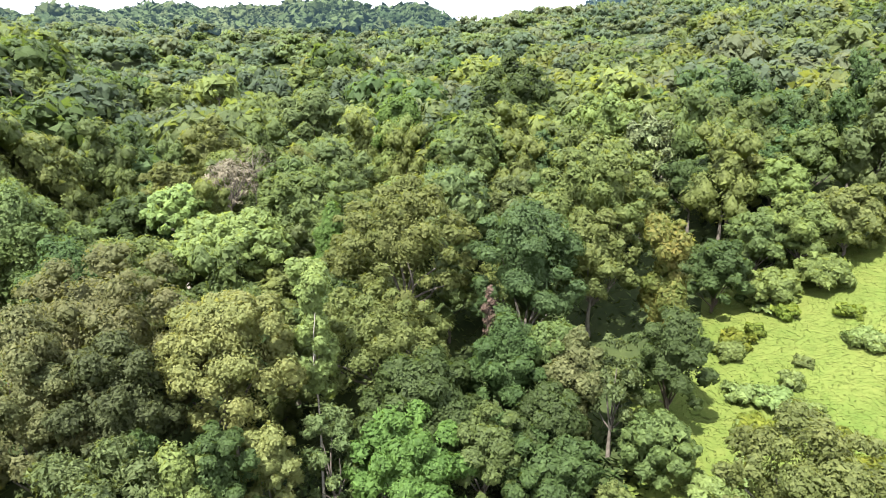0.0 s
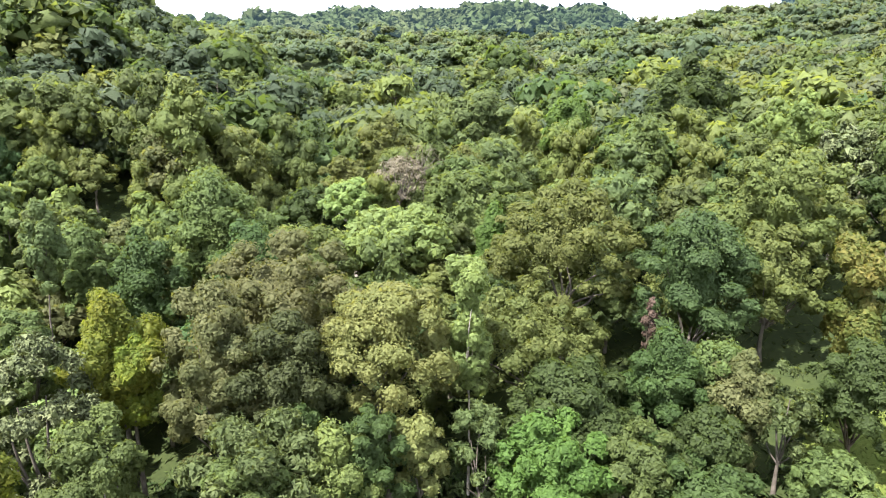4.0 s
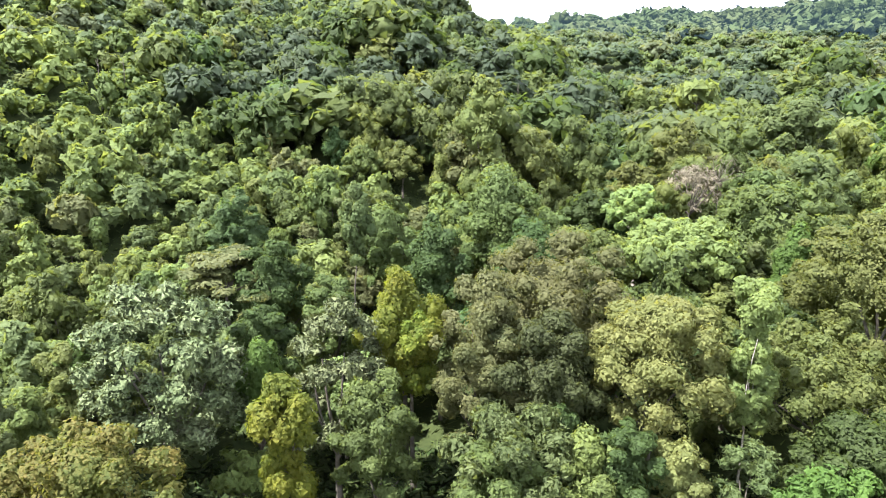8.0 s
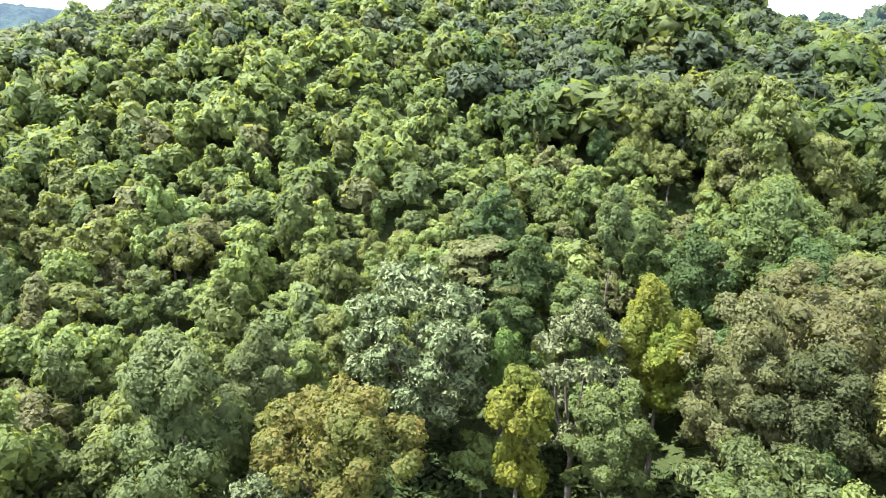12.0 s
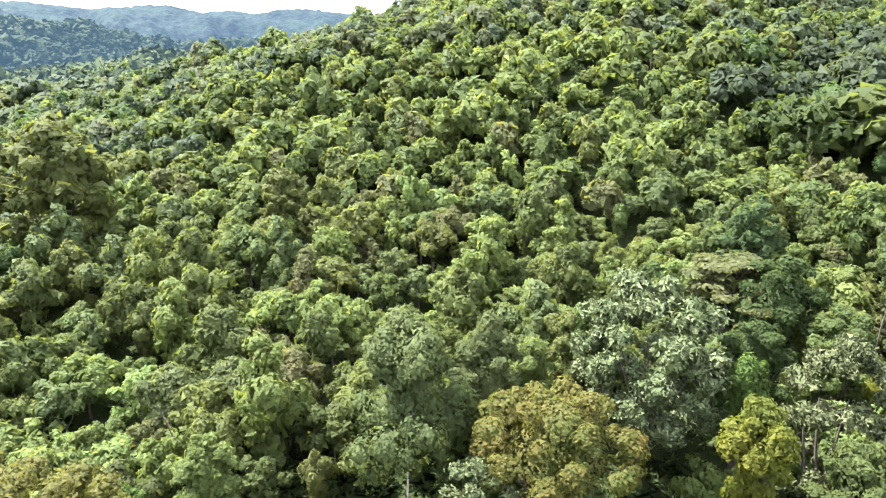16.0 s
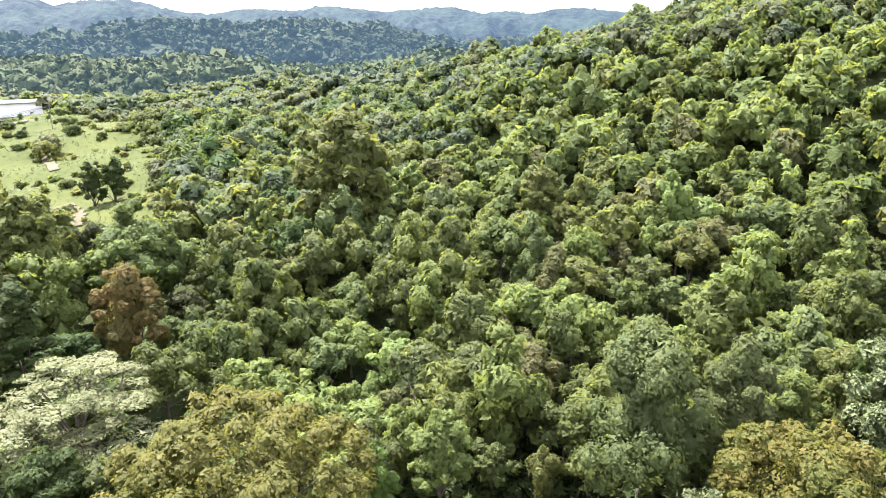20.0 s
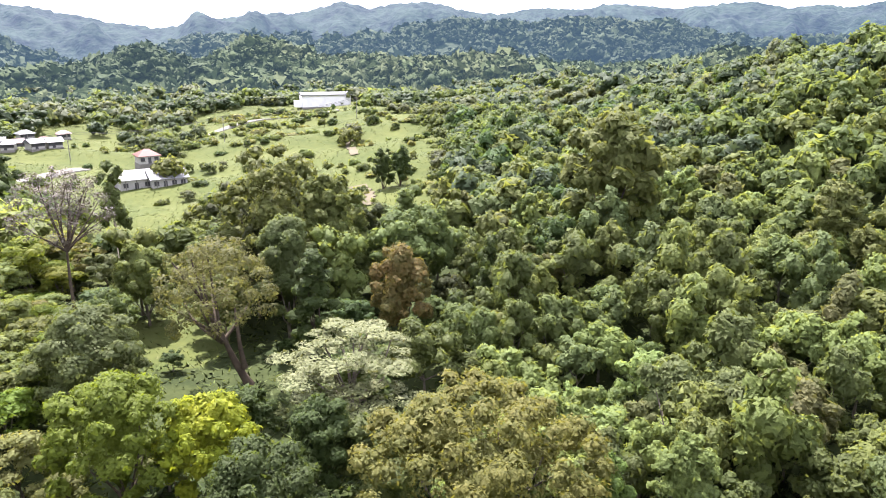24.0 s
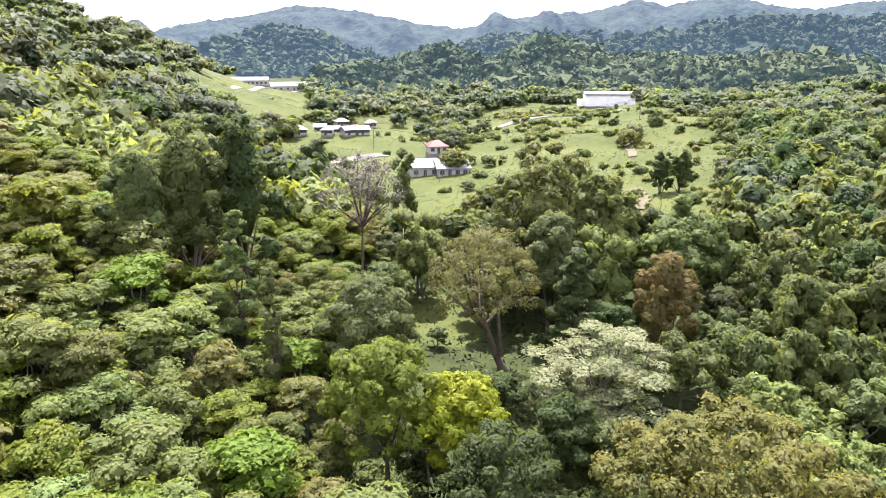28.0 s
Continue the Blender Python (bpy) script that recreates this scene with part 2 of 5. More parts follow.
clearing(-37, 71, 31, 20)       # bright grassy slope
clearing(126.6, 222, 66, 14.5)        # meadow below the warehouse
clearing(136, 345, 62, 44)          # terraces round the warehouse
clearing(152, 258, 74, 31)       # village in the valley
clearing(147.5, 170, 34, 14)
clearing(145.5, 103, 10, 6)
clearing(163.4, 372, 40, 15)        # grass shoulder of the wooded hill
clearing(160, 445, 62, 30)          # school yard


def is_open(x, y, grow_by=0.0):
    hit = np.zeros(np.shape(x), bool)
    for cx, cy, a, b, c, s in OPEN:
        dx, dy = x - cx, y - cy
        hit = hit | (((dx * c + dy * s) / (a + grow_by)) ** 2 + ((dy * c - dx * s) / (b + grow_by)) ** 2 < 1)
    return hit


def is_valley(x, y):
    """The open valley floor, grass between thickets."""
    side, r = np.degrees(np.arctan2(-x, y)) % 360, np.hypot(x, y)
    return (side > 121) & (side < 163) & (r > 132) & (r < 440)


rings = np.concatenate([np.linspace(0.0, 40, 8), np.geomspace(44, 700, 110), np.geomspace(740, 4000, 14)])
spokes = np.linspace(0, math.tau, 361)[:-1]
gr, ga = np.meshgrid(rings, spokes, indexing="ij")
gx, gy = gr * np.cos(ga), gr * np.sin(ga)
gz = land(gx, gy)
gz = np.where(gr > 900, np.minimum(gz, 30), gz)
nr, na = gr.shape
idx = np.arange(nr * na).reshape(nr, na)
gq = np.stack([idx[:-1], idx[1:], np.roll(idx, -1, 1)[1:], np.roll(idx, -1, 1)[:-1]], -1).reshape(-1, 4)
centre = np.stack([gx.ravel()[gq].mean(1), gy.ravel()[gq].mean(1)], -1)
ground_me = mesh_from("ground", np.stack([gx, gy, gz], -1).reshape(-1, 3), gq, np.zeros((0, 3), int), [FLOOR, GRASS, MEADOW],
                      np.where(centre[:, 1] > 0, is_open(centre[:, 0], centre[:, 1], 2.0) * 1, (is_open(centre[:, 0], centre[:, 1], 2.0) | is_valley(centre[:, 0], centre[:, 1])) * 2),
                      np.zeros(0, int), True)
tagged(new("ground", ground_me), "forest floor and sunlit grass over hills and valley", "ground", kind="structure")

# ---------------------------------------------------------------- crowns


def unit(v):
    return v / np.maximum(np.linalg.norm(v, axis=-1, keepdims=True), 1e-9)


def lobe_plan(rng, form, w, h, count, sub=4):
    """Centres and half-axes of the clumps that make up a crown w wide and h high, its foot at 0: limbs' clumps, each broken into smaller ones."""
    a = w / 2
    i = np.arange(count) + 0.5
    turn = i * 2.39996 + rng.uniform(0, 6)
    if form in ("dome", "billow", "wisp", "tuft"):
        low = {"dome": -0.6, "billow": -0.6, "wisp": -0.4, "tuft": -0.7}[form]
        u = low + (1 - low) * (i / count)
        s = np.sqrt(1 - u * u)
        size = {"dome": 0.33, "billow": 0.38, "wisp": 0.28, "tuft": 0.34}[form] * (13 / max(count, 7)) ** 0.4
        lr = np.minimum(size * rng.uniform(0.65, 1.3, count), 0.55)
        reach = (1 - lr * 0.85) * rng.uniform(0.88, 1.07, count)
        c = np.stack([np.cos(turn) * s * reach * a, np.sin(turn) * s * reach * a, h * (0.45 + 0.55 * u * reach)], -1)
        c[:, 2] += rng.uniform(-0.05, 0.04, count) * h
        axes = np.stack([lr * a, lr * a, np.minimum(lr * a * 0.8, h * 0.3)], -1)
        c[:, 2] = np.minimum(c[:, 2], h - axes[:, 2])
        if form != "tuft":
            c = np.vstack([c, [[0, 0, h * 0.46]]])
            axes = np.vstack([axes, [[a * 0.68, a * 0.68, h * 0.4]]])
            count += 1
    elif form == "tier":
        u = (i / count) ** 0.8
        s = np.sqrt(rng.uniform(0.02, 1, count)) * (1.05 - 0.6 * u)
        lr = rng.uniform(0.16, 0.34, count)
        c = np.stack([np.cos(turn) * s * a * 0.9, np.sin(turn) * s * a * 0.9, h * (0.2 + 0.7 * u) + rng.uniform(-0.06, 0.06, count) * h], -1)
        axes = np.stack([lr * a * 1.1, lr * a * 1.1, np.full(count, max(h * 0.085, 0.3))], -1)
    elif form == "parasol":
        u = i / count
        s = np.sqrt(u) * rng.uniform(0.8, 1.08, count)
        lr = rng.uniform(0.13, 0.27, count)
        tier = rng.choice([0.0, -0.2, -0.42, -0.68], count, p=[0.34, 0.26, 0.22, 0.18])
        c = np.stack([np.cos(turn) * s * a * 0.9, np.sin(turn) * s * a * 0.9, h * (0.93 - 0.38 * s ** 2.2 + tier * (0.35 + 0.65 * s))], -1)
        axes = np.stack([lr * a * 1.15, lr * a * 1.15, np.full(count, 0.26)], -1)
    else:
        u = i / count
        wide = (0.75 + 0.35 * np.sin(u * 9 + rng.uniform(0, 6)) - 0.25 * u) if form == "column" else (1.05 - 0.85 * u)
        s = rng.uniform(0.25, 0.75, count) * wide
        lr = (rng.uniform(0.38, 0.6, count) if form == "column" else rng.uniform(0.28, 0.4, count)) * (0.5 + 0.5 * wide)
        c = np.stack([np.cos(turn) * s * a, np.sin(turn) * s * a, h * (0.06 + 0.86 * u)], -1)
        axes = np.stack([lr * a, lr * a, lr * a * (1.1 if form == "column" else 0.6)], -1)
    if sub > 1:
        mid = np.array([0, 0, h * 0.3])
        d = unit(rng.normal(size=(count, sub, 3)) + 0.9 * unit(c - mid)[:, None, :] + np.array([0, 0, 0.35]))
        flat = np.array([1, 1, 0.3]) if form in ("tier", "parasol") else np.ones(3)
        c2 = c[:, None, :] + d * axes[:, None, :] * rng.uniform(0.45, 0.85, (count, sub, 1)) * flat
        a2 = axes[:, None, :] * rng.uniform(0.38, 0.66, (count, sub, 1))
        c, axes = np.vstack([c, c2.reshape(-1, 3)]), np.vstack([axes * 0.86, a2.reshape(-1, 3)])
    return c, axes


def leaf_cloud(rng, lobes, axes, n, long, wide, form, w, h, deep=0.84):
    """n leaves, or sprays of them, on the outer sides of the lobes: vertices, faces and normals. deep: how far in the innermost lie."""
    area = axes[:, 0] * axes[:, 2] + axes[:, 0] ** 2
    pick = rng.choice(len(lobes), n * 2, p=area / area.sum())
    d = unit(rng.normal(size=(n * 2, 3)))
    mid = np.array([0, 0, h * 0.35])
    outward = unit((lobes[pick] - mid) / np.array([w / 2, w / 2, h * 0.6]))
    good = ((d * outward).sum(1) + 0.5 * d[:, 2] > rng.uniform(-0.7, 0.15, n * 2)) & (d[:, 2] > -0.75)
    keep = np.where(good)[0][:n]
    d, pick = d[keep], pick[keep]
    n = len(keep)
    c = lobes[pick] + d * axes[pick] * rng.uniform(deep, deep + 0.28, (n, 1))
    normal = unit(d / axes[pick] * axes[pick].mean(1, keepdims=True) + rng.normal(size=(n, 3)) * 0.36 + np.array([0, 0, 0.3]))
    if form == "tuft" and deep > 0.8:
        group = rng.integers(0, max(n // 7, 1), n)
        c = c[group] + rng.normal(size=(n, 3)) * long * 0.45
        normal = unit(normal[group] + rng.normal(size=(n, 3)) * 0.45)
    t = unit(np.cross(normal, rng.normal(size=(n, 3))))
    b = np.cross(normal, t)
    size = rng.uniform(0.65, 1.35, (n, 1))
    L, B = t * long * 0.5 * size, b * wide * 0.5 * size
    v = np.stack([c - L + B, c - L * 0.6 - B, c + L], 1).reshape(-1, 3)
    round_off = unit(unit(d / axes[pick]) + 0.4 * outward[keep] + 0.5 * normal)
    return v, np.arange(n * 3).reshape(n, 3), np.repeat(round_off, 3, 0)


def crown_arrays(rng, form, w, h, count, long, wide, cover, most, core_size=0.72, sub=4, sprays=3000):
    """All of a crown: its leaves, the leafy sprays below them, and the dense inner mass of each clump that they hide."""
    lobes, axes = lobe_plan(rng, form, w, h, count, sub)
    surface = (2 * math.pi * axes[:, 0] * (axes[:, 0] + axes[:, 2])).sum() * 0.4
    n = max(cover * surface / (long * wide * 0.5), 8)
    rough = min(int(n / 4.4), sprays)
    if n > most:
        k = min(math.sqrt(n / most), 1.25)
        long, wide, n = long * k, wide * k, most
    v, f, nv = leaf_cloud(rng, lobes, axes, int(n), long, wide, form, w, h)
    vs, ts, ns, base = [v], [f], [nv], len(v)
    if core_size > 0:
        v, f, nv = leaf_cloud(rng, lobes, axes, rough, long * 2.1, wide * 2.1, form, w, h, 0.74)
        vs.append(v), ts.append(f + base), ns.append(nv)
        base += len(v)
        bv, bt = BALL
        for c, a in zip(lobes, axes):
            lump = 1 + 0.16 * np.sin(bv @ rng.normal(size=3) * 4 + rng.uniform(0, 6))[:, None]
            vs.append(c + bv * lump * a * core_size)
            ts.append(bt + base)
            ns.append(unit(bv / a))
            base += len(bv)
    return np.vstack(vs), np.zeros((0, 4), int), np.vstack(ts), lobes[:count], axes[:count], np.vstack(ns)


def stem_arrays(rng, foot, top, radius, bend=0.4, steps=6, sides=7):
    foot, top = Vector(foot), Vector(top)
    side = Vector((rng.uniform(-1, 1), rng.uniform(-1, 1), 0)) * bend
    path = [foot.lerp(top, k / steps) + side * math.sin(math.pi * k / steps) for k in range(steps + 1)]
    radii = [radius * (1.25 if k == 0 else 1 - 0.62 * k / steps) for k in range(steps + 1)]
    return tube_rows(path, radii, sides)


def bundle(rows):
    vs, fs, base = [], [], 0
    for v, f in rows:
        vs += [p[:] for p in v]
        fs += [tuple(i + base for i in q) for q in f]
        base += len(v)
    return np.array(vs), np.array(fs)


def tree(name, label, category, rng, form, leaf, w, h, high, count, long, wide, cover, most, bark=BARK, group="", core_size=0.76, limbs=5, radius=None, sub=4, split=False, lean=(0, 0)):
    """A tree as an Empty at its foot with trunk, limbs and crown; the crown is w wide and h high, the tree high tall."""
    root = new(name)
    tagged(root, label, category, group)
    v, q, t, lobes, axes, nv = crown_arrays(rng, form, w, h, count, long, wide, cover, most, core_size, sub, 2400 if split else 440)
    base = high - h
    radius = radius or max(0.06 + high * 0.012 + w * 0.008, 0.08)
    fork = Vector((0, 0, base + h * 0.12))
    stems = [stem_arrays(rng, (*lean, -0.6), fork, radius, 0.05 * high * 0.5)]
    if lean != (0, 0):
        stems.append(stem_arrays(rng, (lean[0] * 0.8, lean[1] * 0.8, high * 0.12), fork + Vector((-0.12 * w, 0.05 * w, h * 0.2)), radius * 0.62, 0.8))
    picks = rng.permutation(len(lobes))[:limbs]
    reach = 1.0 if core_size == 0 or form in ("tier", "parasol") else 0.72
    boughs = [stem_arrays(rng, fork - Vector((0, 0, h * 0.1)), fork.lerp(Vector(lobes[k] + np.array([0, 0, base])), reach), radius * 0.42, w * 0.05, 5, 5) for k in picks]
    if not split:
        stems += boughs
    tv, tf = bundle(stems)
    part("trunk", mesh_from("trunk", tv, tf, np.zeros((0, 3), int), [bark], None, None, True), None, root)
    if split:
        for one in boughs:
            lv, lf = bundle([one])
            part("limb", mesh_from("limb", lv, lf, np.zeros((0, 3), int), [bark], None, None, True), None, root)
    v = v + np.array([0, 0, base])
    part("crown", mesh_from("crown", v, q, t, [LEAF[leaf]], normals=nv), None, root)
    return root


# kind of tree: object name, form, leaf, lobes, leaf length and width, cover, bark, label, category
KINDS = {
    "gold": ("broadleaf_tree", "billow", "golden", 30, 0.26, 0.20, 1.35, BARK, "golden-olive broadleaf tree with billowing clumps of dense leaves", "tree"),
    "tan": ("broadleaf_tree", "dome", "tan", 34, 0.26, 0.20, 1.2, BARK, "large brownish-olive broadleaf tree with a rounded dense crown", "tree"),
    "limecolumn": ("slender_tree", "column", "lime", 26, 0.26, 0.20, 1.1, BARK_PALE, "slender light lime-green tree with tiered tufts", "tree"),
    "olive": ("broadleaf_tree", "wisp", "olive", 46, 0.26, 0.20, 1.1, BARK, "broad olive-green tree with fine airy foliage and showing limbs", "tree"),
    "bluegreen": ("broadleaf_tree", "dome", "bluish", 30, 0.26, 0.20, 1.1, BARK, "blue-green broadleaf tree with dense leathery leaves", "tree"),
    "olivegreen": ("broadleaf_tree", "dome", "olive", 28, 0.26, 0.20, 1.1, BARK, "olive-green forest tree with a wide layered crown", "tree"),
    "amber": ("broadleaf_tree", "column", "orange", 14, 0.26, 0.20, 0.8, BARK, "thin tree with amber-yellow turning leaves", "tree"),
    "deepgreen": ("broadleaf_tree", "dome", "deep", 24, 0.26, 0.20, 1.1, BARK_DARK, "dark green broadleaf tree with a compact crown", "tree"),
    "deepvivid": ("broadleaf_tree", "dome", "deep", 22, 0.36, 0.26, 1.0, BARK, "deep green tree with glossy hanging leaves above brighter ones", "tree"),
    "vivid": ("broadleaf_tree", "dome", "bright", 22, 0.42, 0.28, 1.0, BARK, "vivid green tree with large drooping leaves", "tree"),
    "paleleaf": ("broadleaf_tree", "tuft", "grey", 18, 0.44, 0.22, 1.1, BARK, "pale grey-green tree with large leaf tufts", "tree"),
    "olivelime": ("broadleaf_tree", "billow", "golden", 16, 0.26, 0.20, 1.2, BARK, "small rounded yellowish-green tree below taller ones", "tree"),
    "lightgreen": ("broadleaf_tree", "dome", "light", 18, 0.26, 0.20, 1.1, BARK, "light green tree with a loose rounded crown", "tree"),
    "limeumbrella": ("umbrella_tree", "dome", "lime", 44, 0.30, 0.22, 1.3, BARK_PALE, "pale lime umbrella-shaped tree with flat layered crown", "tree"),
    "midgreen": ("broadleaf_tree", "dome", "mid", 24, 0.26, 0.20, 1.1, BARK, "mid-green forest tree with a rounded crown", "tree"),
    "limedome": ("broadleaf_tree", "dome", "lime", 14, 0.8, 0.6, 1.1, BARK, "distant lime-green domed tree among darker forest", "tree"),
    "vinetree": ("vine_covered_tree", "column", "tan", 18, 0.26, 0.20, 1.0, BARK_DARK, "olive-brown tree hung with dry vines", "tree"),
    "olivefine": ("broadleaf_tree", "wisp", "olive", 30, 0.28, 0.18, 1.1, BARK, "fine-leaved olive tree standing by the grass slope", "tree"),
    "brightgreen": ("broadleaf_tree", "dome", "bright", 16, 0.26, 0.20, 1.1, BARK, "fresh bright green tree with rounded crown", "tree"),
    "silver": ("broadleaf_tree", "tuft", "silver", 30, 0.42, 0.22, 1.15, BARK, "silvery green tree with large pale leaf rosettes", "tree"),
    "greygreen": ("broadleaf_tree", "dome", "grey", 26, 0.26, 0.20, 1.1, BARK, "grey-green broadleaf tree with loose hanging sprays", "tree"),
    "yellow": ("broadleaf_tree", "column", "yellow", 20, 0.26, 0.20, 1.0, BARK, "tree with yellow flowers and turning leaves among green", "tree"),
    "yellowcolumn": ("vine_covered_tree", "column", "yellow", 18, 0.26, 0.20, 1.1, BARK, "narrow yellow-green tree covered with climbers", "tree"),
    "oliveflat": ("umbrella_tree", "tier", "tan", 30, 0.30, 0.22, 1.2, BARK, "flat-topped brownish-olive umbrella tree", "tree"),
    "rounddark": ("broadleaf_tree", "dome", "deep", 18, 0.26, 0.20, 1.1, BARK_DARK, "dark round-crowned tree with dense glossy leaves", "tree"),
    "greyspire": ("slender_tree", "column", "grey", 14, 0.26, 0.20, 0.8, BARK, "thin greyish tree with sparse leaves and pale stem", "tree"),
    "orange": ("broadleaf_tree", "wisp", "orange", 30, 0.26, 0.20, 1.0, BARK, "orange-tinged tree with open fine-leaved crown", "tree"),
    "palegrey": ("slender_tree", "column", "grey", 22, 0.26, 0.20, 1.1, BARK_PALE, "pale grey-green slender tree with feathery foliage", "tree"),
    "bigdome": ("broadleaf_tree", "dome", "olive", 30, 0.6, 0.42, 1.1, BARK, "big domed olive-green tree rising above the hillside", "tree"),
    "olivedome": ("broadleaf_tree", "wisp", "bronze", 60, 0.26, 0.20, 1.15, BARK, "wide brownish-olive dome of fine foliage with bare twigs", "tree"),
    "paleumbrella": ("umbrella_tree", "parasol", "pale", 62, 0.26, 0.16, 0.9, BARK, "pale whitish-green umbrella tree with spreading bare limbs", "tree"),
    "domegreen": ("broadleaf_tree", "dome", "lush", 40, 0.26, 0.20, 1.2, BARK_DARK, "large dense green dome-shaped tree", "tree"),
    "yellowgreen": ("broadleaf_tree", "billow", "acid", 34, 0.26, 0.20, 1.25, BARK, "bright yellow-green rounded tree", "tree"),
    "domedark": ("broadleaf_tree", "dome", "deep", 34, 0.26, 0.20, 1.2, BARK_DARK, "dense dark green rounded tree", "tree"),
    "rust": ("broadleaf_tree", "dome", "rust", 26, 0.26, 0.20, 1.0, BARK_DARK, "tree with rusty brown and orange foliage", "tree"),
    "talldark": ("broadleaf_tree", "dome", "olive", 44, 0.26, 0.20, 0.9, BARK_DARK, "tall dark olive forest tree with rough crown", "tree"),
    "greydome": ("broadleaf_tree", "dome", "grey", 20, 0.26, 0.20, 1.1, BARK, "grey-green domed tree in front of dark trees", "tree"),
    "darkcone": ("conical_tree", "cone", "deep", 24, 0.26, 0.20, 1.2, BARK_DARK, "dark green conical tree", "tree"),
    "trunktree": ("broadleaf_tree", "wisp", "tan", 44, 0.26, 0.20, 1.25, BARK_DARK, "old tree with thick dark leaning trunk and thin crown", "tree"),
    "deadpale": ("bare_tree", "wisp", "twig", 34, 0.30, 0.1, 0.9, BARK_DARK, "nearly bare grey tree with pale branching limbs", "tree"),
    "deadbrown": ("dead_tree", "wisp", "dry", 36, 0.6, 0.12, 0.5, BARK, "dead brown tree covered with dry hanging twigs", "tree"),
    "barewhite": ("dead_tree", "wisp", "dry", 26, 0.5, 0.05, 0.03, BARK, "bare dead tree with bleached spreading branches", "tree"),
    "deadstub": ("tree_stump", "column", "vine", 10, 0.4, 0.14, 0.9, BARK_DARK, "broken tree stub draped with dead brown vines", "tree stump"),
    "shadeolive": ("broadleaf_tree", "dome", "shade", 30, 0.26, 0.20, 1.1, BARK_DARK, "olive-green tree with hanging leaf curtains, half shade painted into its leaves", "tree"),
    "limebush": ("broadleaf_bush", "dome", "light", 16, 0.30, 0.22, 1.1, BARK, "lush light green bush at the foot of the hill", "bush"),
    "thintree": ("slender_tree", "column", "mid", 12, 0.26, 0.20, 0.7, BARK_PALE, "tall thin tree with a bare pale stem", "tree"),
    "vinecone": ("vine_covered_tree", "cone", "mid", 20, 0.26, 0.20, 1.2, BARK_DARK, "tree smothered by climbing vines in pointed shape", "tree"),
}
HEROES = []


def grow(kind, x, y, top, w, h):
    """One tree of a kind: where it stands, the height of its top, its crown's width and height."""
    name, form, leaf, count, long, wide, cover, bark, label, category = KINDS[kind]
    rng = np.random.default_rng(len(HEROES) + 11)
    z = float(land(x, y))
    high, seen = max(top - z, h * 1.05), h
    far = math.hypot(x, y)
    if form in ("billow", "wisp") and not kind.startswith(("dead", "bare", "trunk")):
        h = max(h, 0.62 * high)
    if form in ("dome", "tuft", "cone") and kind not in ("limedome", "limeumbrella"):
        h = max(h, (0.92 if far > 88 else 0.78) * high)
    if kind == "rounddark":
        h = high * 1.05
    k = max(0.8, far / 85)
    bare = kind in ("deadpale", "trunktree", "deadbrown", "barewhite")
    root = tree(name, label, category, rng, form, leaf, w, h, high, count, long * k, wide * k, cover,
                int((10500 if far < 75 else 6000 if far < 100 else 3200) * min(1.5, max(0.45, (w * h) / 120))), bark,
                core_size=0.0 if bare else {"wisp": 0.62, "tier": 0.5, "parasol": 0.3}.get(form, 0.74), limbs=26 if kind == "barewhite" else 11 if kind == "trunktree" else 18 if form in ("tier", "parasol") or bare else 7,
                radius={"trunktree": 0.62, "barewhite": 0.11}.get(kind, 0.34) if bare else 0.16 if name == "slender_tree" else None, sub=4 if form in ("wisp", "billow") else 3, split=True, lean=(-2.6, 1.6) if kind == "trunktree" else (0, 0))
    root.matrix_world = pose(x, y, z)
    HEROES.append((x, y, w / 2, z + 1.5 if bare else top - 0.8 * seen))
    return root


grow("gold", -17.2, 53.3, 24.4, 11.9, 10.9)
grow("tan", -28.9, 57.1, 25.9, 17.9, 13.6)
grow("limecolumn", -10.2, 56.1, 25.3, 5.1, 14.1)
grow("olive", -2.9, 73.9, 28.4, 16.7, 14.7)
grow("olive", -5.3, 63.8, 19.1, 15.4, 8.8)
grow("bluegreen", 10.6, 71.2, 27.7, 13.0, 17.4)
grow("olivegreen", 21.2, 85.4, 32.8, 16.9, 13.2)
grow("olivegreen", 19.4, 77.6, 25.0, 11.6, 10.3)
grow("amber", 26.8, 73.3, 23.5, 7.4, 12.2)
grow("deepgreen", 23.0, 59.7, 18.6, 8.4, 10.7)
grow("deepvivid", -0.9, 56.0, 16.7, 12.0, 8.5)
grow("vivid", -1.8, 50.0, 13.7, 10.8, 8.9)
grow("paleleaf", -8.2, 51.4, 14.2, 5.7, 7.3)
grow("olivelime", -12.9, 48.3, 13.9, 5.3, 6.4)
grow("midgreen", 4.5, 51.8, 13.1, 7.6, 8.6)
grow("limeumbrella", -36.6, 99.5, 22.7, 10.0, 7.6)
grow("limeumbrella", -26.2, 88.2, 21.0, 15.7, 7.4)
grow("midgreen", -18.3, 102.4, 25.6, 17.5, 10.4)
grow("limedome", -61.3, 206.1, 33.7, 11.3, 6.7)
grow("vinetree", 13.4, 58.5, 17.6, 7.2, 11.7)
grow("paleleaf", 17.0, 57.5, 17.3, 5.2, 9.1)
grow("midgreen", 20.2, 53.3, 11.1, 7.1, 6.7)
grow("olivefine", 25.0, 38.6, 19.2, 11.8, 7.4)
grow("bluegreen", 61.7, 120.1, 35.6, 14.5, 9.0)
grow("deepgreen", 19.2, 158.8, 40.2, 21.7, 13.6)
grow("brightgreen", -6.4, 149.9, 33.9, 12.4, 9.5)
grow("midgreen", 7.3, 127.8, 29.8, 17.0, 8.9)
grow("midgreen", 45.5, 105.6, 31.1, 14.3, 9.1)
